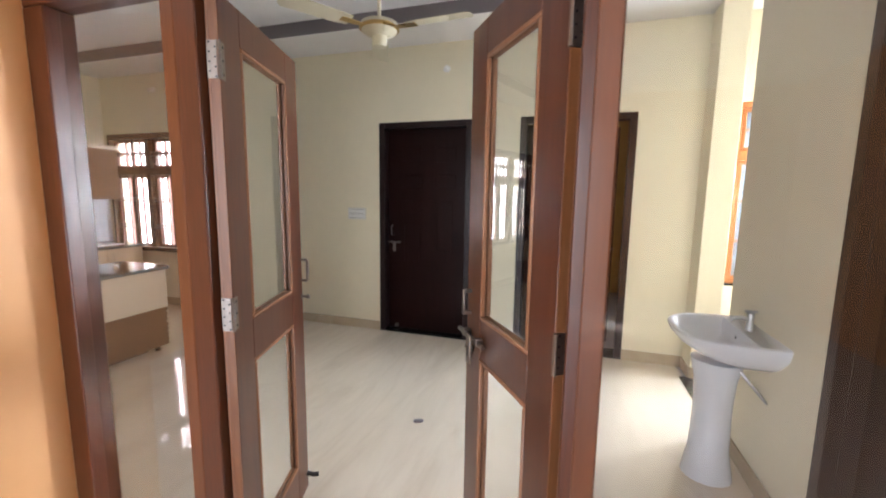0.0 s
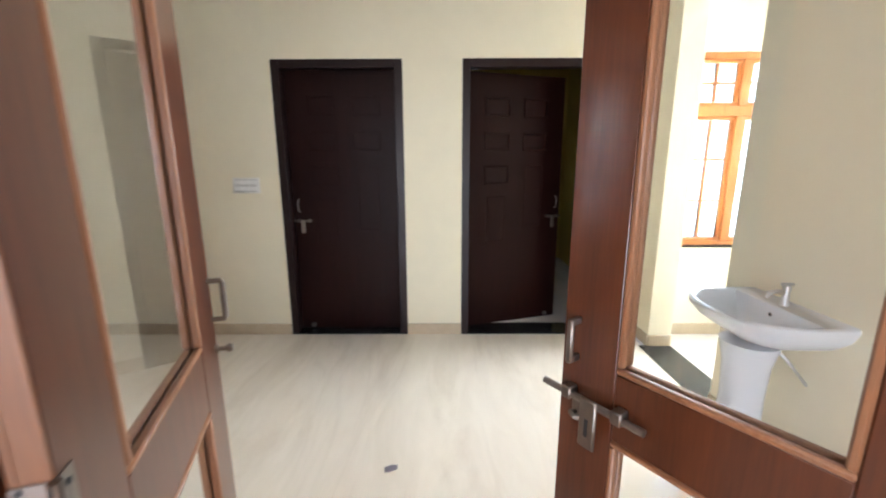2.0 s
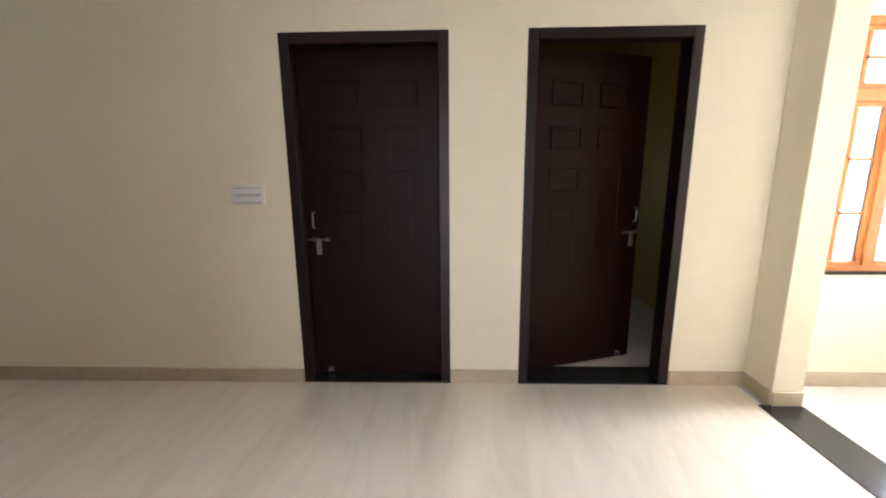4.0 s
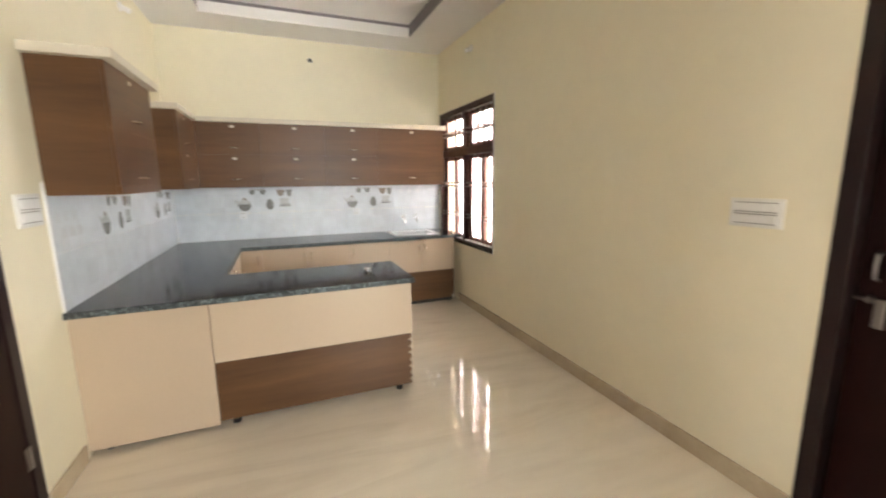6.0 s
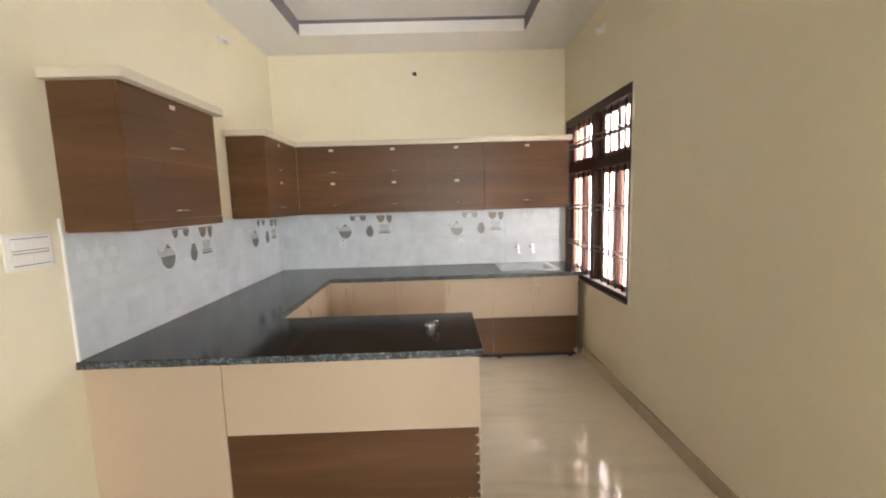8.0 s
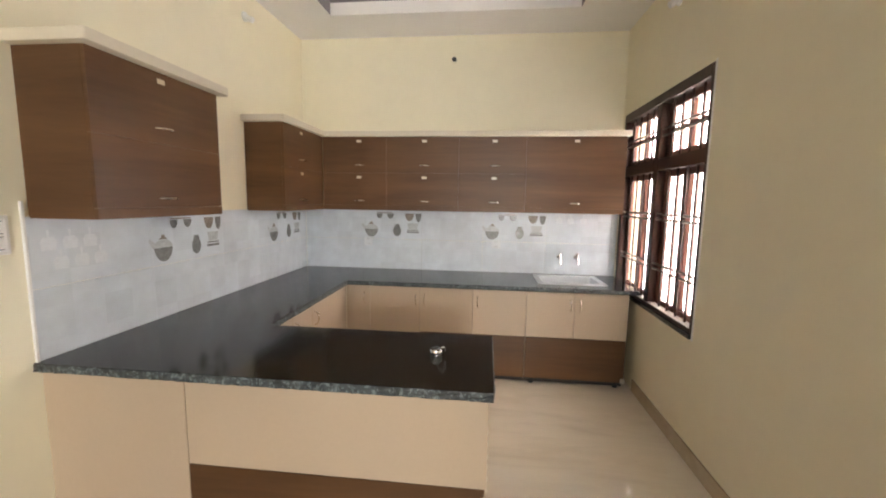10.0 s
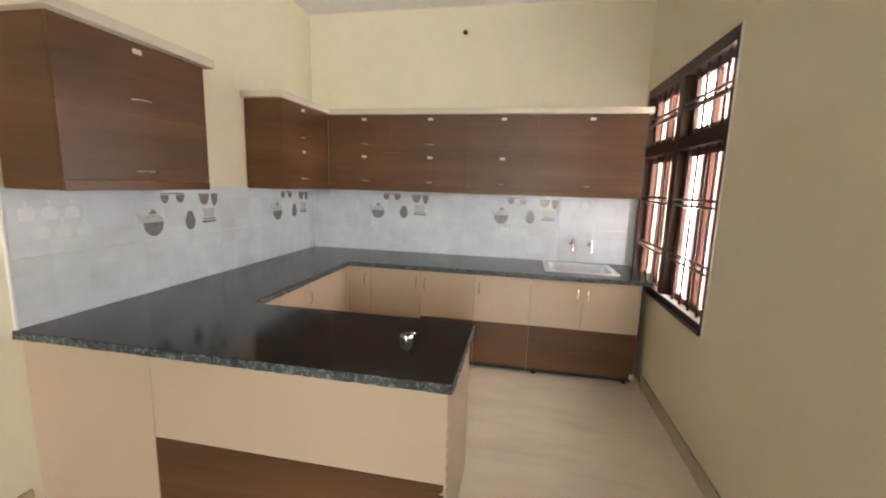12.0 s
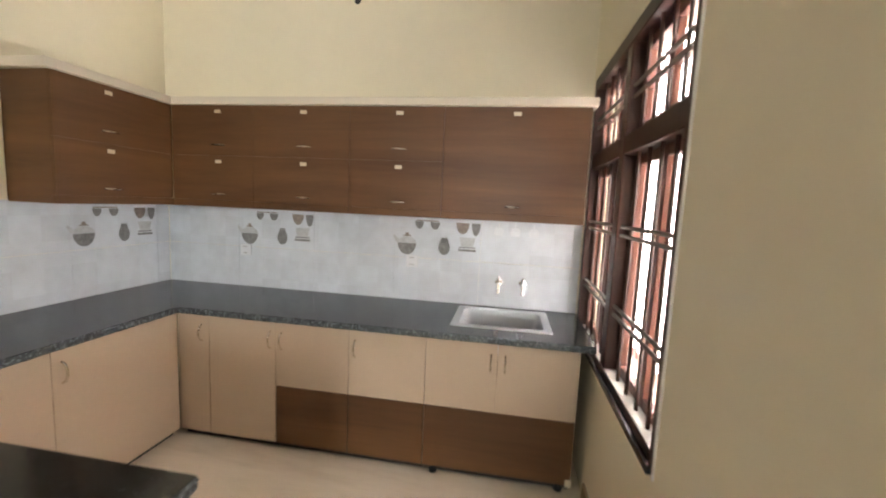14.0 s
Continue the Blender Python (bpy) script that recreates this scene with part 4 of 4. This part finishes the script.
def motif(parent, u, put):
    """Printed kettle, jar and cup shapes; put(outline) maps x, z pairs onto the tile."""
    def disc(cx, cz, rx, rz, a0=0, a1=360, n=16):
        return [(cx + rx * math.cos(radians(a0 + (a1 - a0) * k / n)), cz + rz * math.sin(radians(a0 + (a1 - a0) * k / n))) for k in range(n + (a1 - a0 < 360))]
    put(parent, "kettle_print", disc(u, 0.40, 0.066, 0.080, 180, 360), MOTIF)
    put(parent, "kettle_print", disc(u, 0.4015, 0.066, 0.045, 0, 180), MOTIF3)
    put(parent, "kettle_print", [(u - 0.055, 0.40), (u - 0.055, 0.425), (u - 0.095, 0.455), (u - 0.10, 0.44), (u - 0.075, 0.40)], MOTIF3)
    put(parent, "kettle_print", [(u - 0.03, 0.4475), (u + 0.03, 0.4475), (u + 0.028, 0.452), (u + 0.012, 0.458), (u + 0.012, 0.472), (u - 0.012, 0.472), (u - 0.012, 0.458), (u - 0.028, 0.452)], MOTIF2)
    put(parent, "jar_print", disc(u + 0.262, 0.383, 0.040, 0.052), MOTIF)
    put(parent, "jar_print", [(u + 0.235, 0.42), (u + 0.29, 0.42), (u + 0.282, 0.45), (u + 0.243, 0.45)], MOTIF)
    put(parent, "cup_print", [(u + 0.36, 0.365), (u + 0.48, 0.365), (u + 0.48, 0.38), (u + 0.36, 0.38)], MOTIF)
    put(parent, "cup_print", [(u + 0.365, 0.387), (u + 0.475, 0.387), (u + 0.475, 0.396), (u + 0.365, 0.396)], MOTIF)
    put(parent, "cup_print", [(u + 0.38, 0.40), (u + 0.46, 0.40), (u + 0.475, 0.46), (u + 0.365, 0.46)], MOTIF3)
    put(parent, "pan_print", [(u + 0.06, 0.556), (u + 0.22, 0.556), (u + 0.22, 0.564), (u + 0.06, 0.564)], MOTIF2)
    for c, w in ((0.085, 0.03), (0.195, 0.034)):
        put(parent, "pan_print", disc(u + c, 0.553, w, 0.05, 180, 360, 10), MOTIF)
    put(parent, "pan_print", disc(u + 0.385, 0.557, 0.045, 0.075, 180, 360, 10), MOTIF2)
    put(parent, "pan_print", disc(u + 0.475, 0.557, 0.030, 0.085, 180, 360, 10), MOTIF)


def put_west(parent, name, pts, material):
    own = bmesh.new()
    own.faces.new([own.verts.new((0.0087, a, b)) for a, b in pts])
    part(name, own, material, parent, smooth=None)


def put_south(parent, name, pts, material):
    own = bmesh.new()
    own.faces.new([own.verts.new((a, 0.0087, b)) for a, b in pts][::-1])
    part(name, own, material, parent, smooth=None)


for row in range(2):
    z0, z1 = row * 0.3 + 0.0008, row * 0.3 + 0.2985
    for k in range(6):
        y0, y1 = k * 0.6, min(k * 0.6 + 0.5985, NY - SY - 0.002)
        if y1 - y0 > 0.02:
            tile = part("tile", bm_box(0.0, 0.008, max(y0, 0.009), y1, z0, z1, 0.0012), TILE, splash)
            if row == 1 and k in (1, 3):
                motif(tile, 0.688 + 0.6 * (k - 1), put_west)
    for k in range(5):
        x1 = 2.5175 - 0.6 * k
        x0 = max(x1 - 0.5985, 0.009)
        tile = part("tile", bm_box(x0, x1, 0.0, 0.008, z0, z1, 0.0012), TILE, splash)
        if row == 1 and k in (1, 3):
            u = 1.84 - 0.6 * (k - 1)
            motif(tile, 0, lambda par, name, pts, material, u=u: put_south(par, name, [(u - a, b) for a, b in pts], material))
PALEPRINT = plain("white_printed_motif", (0.70, 0.73, 0.76), 0.2, var=0.06, big=40, fine=90, bump=0)


def glass_print(put, u, z):
    """A hanging stemmed glass printed on the tile: bowl, stem and foot."""
    put(splash, "glass_print", [(u - 0.028, z), (u + 0.028, z), (u + 0.034, z + 0.035), (u + 0.022, z + 0.055), (u - 0.022, z + 0.055), (u - 0.034, z + 0.035)], PALEPRINT)
    put(splash, "glass_print", [(u - 0.004, z + 0.056), (u + 0.004, z + 0.056), (u + 0.006, z + 0.085), (u - 0.006, z + 0.085)], PALEPRINT)


for u in (2.516, 2.624, 2.744):
    glass_print(put_west, u, 0.485)
for u in (2.26, 2.35, 2.44):
    glass_print(put_south, u, 0.455)
    glass_print(put_south, u - 0.045, 0.37)
part("edge_strip", bm_box(2.518, 2.530, 0.0, 0.012, -0.03, 0.66, 0.002), WHITE, splash, "thin white tile edge strip")


# ---------------------------------------------------------------- switches, sockets, lamp holders
def switch_plate(m, w, h, count, label, name="switch_plate"):
    """Back at y 0, facing -y."""
    s = thing(name, m, label, "switch")
    face = TILESOCKET if name == "socket" else WHITE
    part("plate", bm_box(-w / 2, w / 2, -0.012, 0, -h / 2, h / 2, 0.004, segments=2), TILESOCKET if name == "socket" else PLASTIC, s)
    part("inner_frame", bm_box(-w / 2 + 0.012, w / 2 - 0.012, -0.015, -0.0115, -h / 2 + 0.012, h / 2 - 0.012, 0.002), face, s)
    rows = ((-0.36, -0.04), (0.04, 0.36)) if count > 2 else ((-0.28, 0.28),)
    n = count // len(rows)
    for lo, hi in rows:
        for e in (lo, hi):
            part("module_gap", bm_box(-w / 2 + 0.024, w / 2 - 0.024, -0.0158, -0.0148, e * h - 0.0016, e * h + 0.0016), OLDSTEEL, s, "dark gap line")
        for k in range(n):
            x = -w / 2 + 0.026 + (w - 0.052) * (k + 0.5) / n
            q = (w - 0.052) / n / 2 - 0.0015
            part("rocker", bm_box(x - q, x + q, -0.0195, -0.0145, lo * h + 0.004, hi * h - 0.004, 0.002), face, s)
    return s


switch_plate(pose(-2.92, NY, 1.318), 0.225, 0.13, 6, "ivory switchboard with white rockers beside the shut door")
switch_plate(pose(-4.165, SY, 1.36, 0, 0, 180), 0.20, 0.15, 4, "ivory switchboard beside the tiled splashback")
switch_plate(pose(WX + 0.008, 2.86, 1.105, 0, 0, 90), 0.085, 0.085, 2, "small white socket on the tiles", "socket")
switch_plate(pose(WX + 0.008, 4.13, 1.105, 0, 0, 90), 0.085, 0.085, 2, "small white socket on the tiles", "socket")


def lamp_holder(m, label):
    """Angled wall holder, facing -y."""
    s = thing("lamp_holder", m, label, "lamp holder", "wall lamp holders")
    part("base", bm_lathe([(0.035, 0), (0.034, -0.012), (0.022, -0.018)], 20, "y"), WHITE, s)
    bm = bm_lathe([(0.017, 0), (0.017, -0.03), (0.022, -0.035), (0.022, -0.06), (0.017, -0.065)], 16, "y")
    bmesh.ops.rotate(bm, verts=bm.verts[:], cent=(0, 0, 0), matrix=Matrix.Rotation(radians(28), 3, "X"))
    bmesh.ops.translate(bm, verts=bm.verts[:], vec=(0, -0.012, 0))
    part("socket", bm, WHITE, s)


lamp_holder(pose(-1.886, NY, 2.786), "white angled lamp holder above the shut door")
lamp_holder(pose(-5.86, NY, 2.84), "white angled lamp holder above the kitchen window")
lamp_holder(pose(-5.90, SY, 2.85, 0, 0, 180), "white angled lamp holder above the wall cabinets")
h = thing("wire_stub", pose(WX, 3.69, 2.83), "dark wire stub on the cream wall over the cabinets", "wire")
part("hole_plate", bm_lathe([(0.022, 0), (0.02, 0.004)], 14, "x"), BLACK, h)
part("wire", bm_tube([(0.002, 0, 0), (0.03, 0.006, 0.004), (0.04, 0.016, -0.012), (0.03, 0.02, -0.03)], 0.005), BLACK, h)
for x, y, zc in ((-5.56, 3.67, TZ), (-3.0, 3.7, TZ)):
    d = thing("ceiling_hook_plate", pose(x, y, zc), "small round grey ceiling hook plate", "ceiling hook")
    part("plate", bm_lathe([(0.05, -0.012), (0.05, 0.0)], 20), GREYBAND, d)
    part("hook", bm_tube([(0, 0, -0.012), (0, 0, -0.03), (0.012, 0, -0.04), (0.02, 0, -0.03)], 0.004), OLDSTEEL, d)


# ---------------------------------------------------------------- ceiling fan
def ceiling_fan(x, y, z):
    f = thing("ceiling_fan", pose(x, y, z), "ivory three-bladed ceiling fan with brass trim", "fan")
    part("rod", bm_lathe([(0.012, 0.05), (0.012, TZ - z)], 12), FANCREAM, f)
    part("canopy", bm_lathe([(0.02, TZ - z - 0.08), (0.06, TZ - z - 0.03), (0.065, TZ - z - 0.001)], 20), FANCREAM, f)
    part("motor", bm_lathe([(0.026, -0.115), (0.044, -0.11), (0.05, -0.05), (0.10, -0.03), (0.125, 0.0), (0.115, 0.03), (0.05, 0.05), (0.02, 0.06)], 28), FANCREAM, f)
    part("trim_ring", bm_lathe([(0.121, -0.014), (0.1285, -0.008), (0.1285, 0.0), (0.124, 0.006)], 28), BRASS, f, "brass trim ring")
    for a in (236, 356, 116):
        bm = bm_prism([(0.20, -0.05), (0.30, -0.065), (0.60, -0.062), (0.62, -0.04), (0.62, 0.045), (0.60, 0.06), (0.30, 0.055), (0.20, 0.045)], -0.002, 0.002)
        bmesh.ops.rotate(bm, verts=bm.verts[:], cent=(0, 0, 0), matrix=Matrix.Rotation(radians(10), 3, "X"))
        bmesh.ops.rotate(bm, verts=bm.verts[:], cent=(0, 0, 0), matrix=Matrix.Rotation(radians(a), 3, "Z"))
        blade = part("blade", bm, FANCREAM, f)
        bm = bm_prism([(0.10, -0.02), (0.22, -0.03), (0.26, -0.03), (0.26, 0.03), (0.22, 0.03), (0.10, 0.02)], -0.008, -0.004)
        bmesh.ops.rotate(bm, verts=bm.verts[:], cent=(0, 0, 0), matrix=Matrix.Rotation(radians(a), 3, "Z"))
        part("blade_bracket", bm, BRASS, blade, "brass blade bracket")


ceiling_fan(-1.865, 3.70, 2.58)


# ---------------------------------------------------------------- wash basin
def wash_basin():
    b = thing("wash_basin", pose(EX, 3.66, 0.0), "white ceramic pedestal wash basin against the cream wall", "wash basin")
    own = bmesh.new()

    def loop(depth, half, z, back=0.0):
        """D outline: flat at the wall, rounded to the room (towards -x)."""
        pts = [(-back, half), (-back, -half)]
        n = 14
        for k in range(n + 1):
            a = math.pi * k / n
            c, s = math.cos(a), math.sin(a)
            pts.append((-back - (depth - back) * (0.25 + 0.75 * abs(s) ** 0.7), -half * (abs(c) ** 0.75) * (1 if c > 0 else -1)))
        return [own.verts.new((x, y, z)) for x, y in pts]
    loops = [loop(0.18, 0.09, 0.66), loop(0.30, 0.19, 0.71), loop(0.40, 0.265, 0.775), loop(0.435, 0.285, 0.815), loop(0.44, 0.29, 0.838), loop(0.43, 0.28, 0.846),
             loop(0.405, 0.255, 0.84, 0.11), loop(0.38, 0.225, 0.79, 0.125), loop(0.33, 0.16, 0.73, 0.15), loop(0.27, 0.05, 0.715, 0.2)]
    for p, q in zip(loops, loops[1:]):
        for k in range(len(p)):
            own.faces.new((p[k], p[(k + 1) % len(p)], q[(k + 1) % len(p)], q[k]))
    own.faces.new(loops[0][::-1])
    own.faces.new(loops[-1])
    bmesh.ops.recalc_face_normals(own, faces=own.faces)
    part("bowl", own, CERAMIC, b, smooth=60)
    own = bmesh.new()
    rings = []
    for r, z in ((0.125, 0.0), (0.12, 0.04), (0.098, 0.16), (0.092, 0.40), (0.10, 0.56), (0.125, 0.67)):
        rings.append([own.verts.new((-0.20 + r * 1.0 * math.cos(a), r * 0.95 * math.sin(a), z)) for a in (2 * math.pi * k / 28 for k in range(28))])
    for p, q in zip(rings, rings[1:]):
        for k in range(28):
            own.faces.new((p[k], p[(k + 1) % 28], q[(k + 1) % 28], q[k]))
    own.faces.new(rings[0][::-1])
    own.faces.new(rings[-1])
    bmesh.ops.recalc_face_normals(own, faces=own.faces)
    part("pedestal", own, CERAMIC, b, smooth=60)
    tap = part("tap", bm_lathe([(0.02, 0.845), (0.018, 0.86), (0.014, 0.90), (0.018, 0.93), (0.012, 0.94)], 16, "z", (-0.07, 0.0, 0)), STEEL, b, "steel pillar tap")
    part("spout", bm_tube([(-0.07, 0, 0.90), (-0.11, 0, 0.912), (-0.15, 0, 0.905), (-0.16, 0, 0.885)], 0.011, 10), STEEL, tap)
    part("handle", bm_box(-0.10, -0.04, -0.008, 0.008, 0.94, 0.952, 0.004), STEEL, tap)
    part("overflow", bm_lathe([(0.009, 0.0), (0.009, 0.003)], 12, "x", (-0.128, 0, 0.80)), BLACK, b)
    part("waste_pipe", bm_tube([(-0.13, -0.06, 0.66), (-0.10, -0.10, 0.62), (-0.05, -0.11, 0.56), (0.0, -0.11, 0.50)], 0.008, 10), STEEL, b, "thin steel supply pipe")


wash_basin()

# ---------------------------------------------------------------- small things
lock = thing("padlock", pose(-4.63, 3.822, 0.828, 0, 0, 20), "round steel padlock with raised shackle on the granite worktop", "padlock")
part("body", bm_lathe([(0.024, 0.0), (0.028, 0.003), (0.028, 0.026), (0.024, 0.031), (0.006, 0.033)], 28), CHROME, lock)
part("band", bm_lathe([(0.0284, 0.010), (0.0288, 0.012), (0.0288, 0.017), (0.0284, 0.019)], 28), DARKSTEEL, lock, "dark rubber band")
arc = [(0.018 + 0.034 * math.sin(a), 0.018 - 0.018 * math.cos(a), 0.024 + 0.030 * math.sin(a)) for a in (math.pi * k / 8 for k in range(9))]
part("face", bm_lathe([(0.0, 0.0325), (0.019, 0.0325), (0.021, 0.0335), (0.019, 0.0345), (0.001, 0.0345)], 24), DARKSTEEL, lock, "dark steel key face")
part("shackle", bm_tube(arc, 0.0045), CHROME, lock)
deb = thing("plaster_chip", pose(-1.551, 3.619, 0.0, 0, 0, 20), "small grey plaster chip lying on the floor", "debris")
part("chip", bm_prism([(-0.035, -0.012), (-0.01, -0.018), (0.03, -0.012), (0.036, 0.006), (0.012, 0.016), (-0.028, 0.012)], 0.0, 0.012, 0.003), GREYBAND, deb)
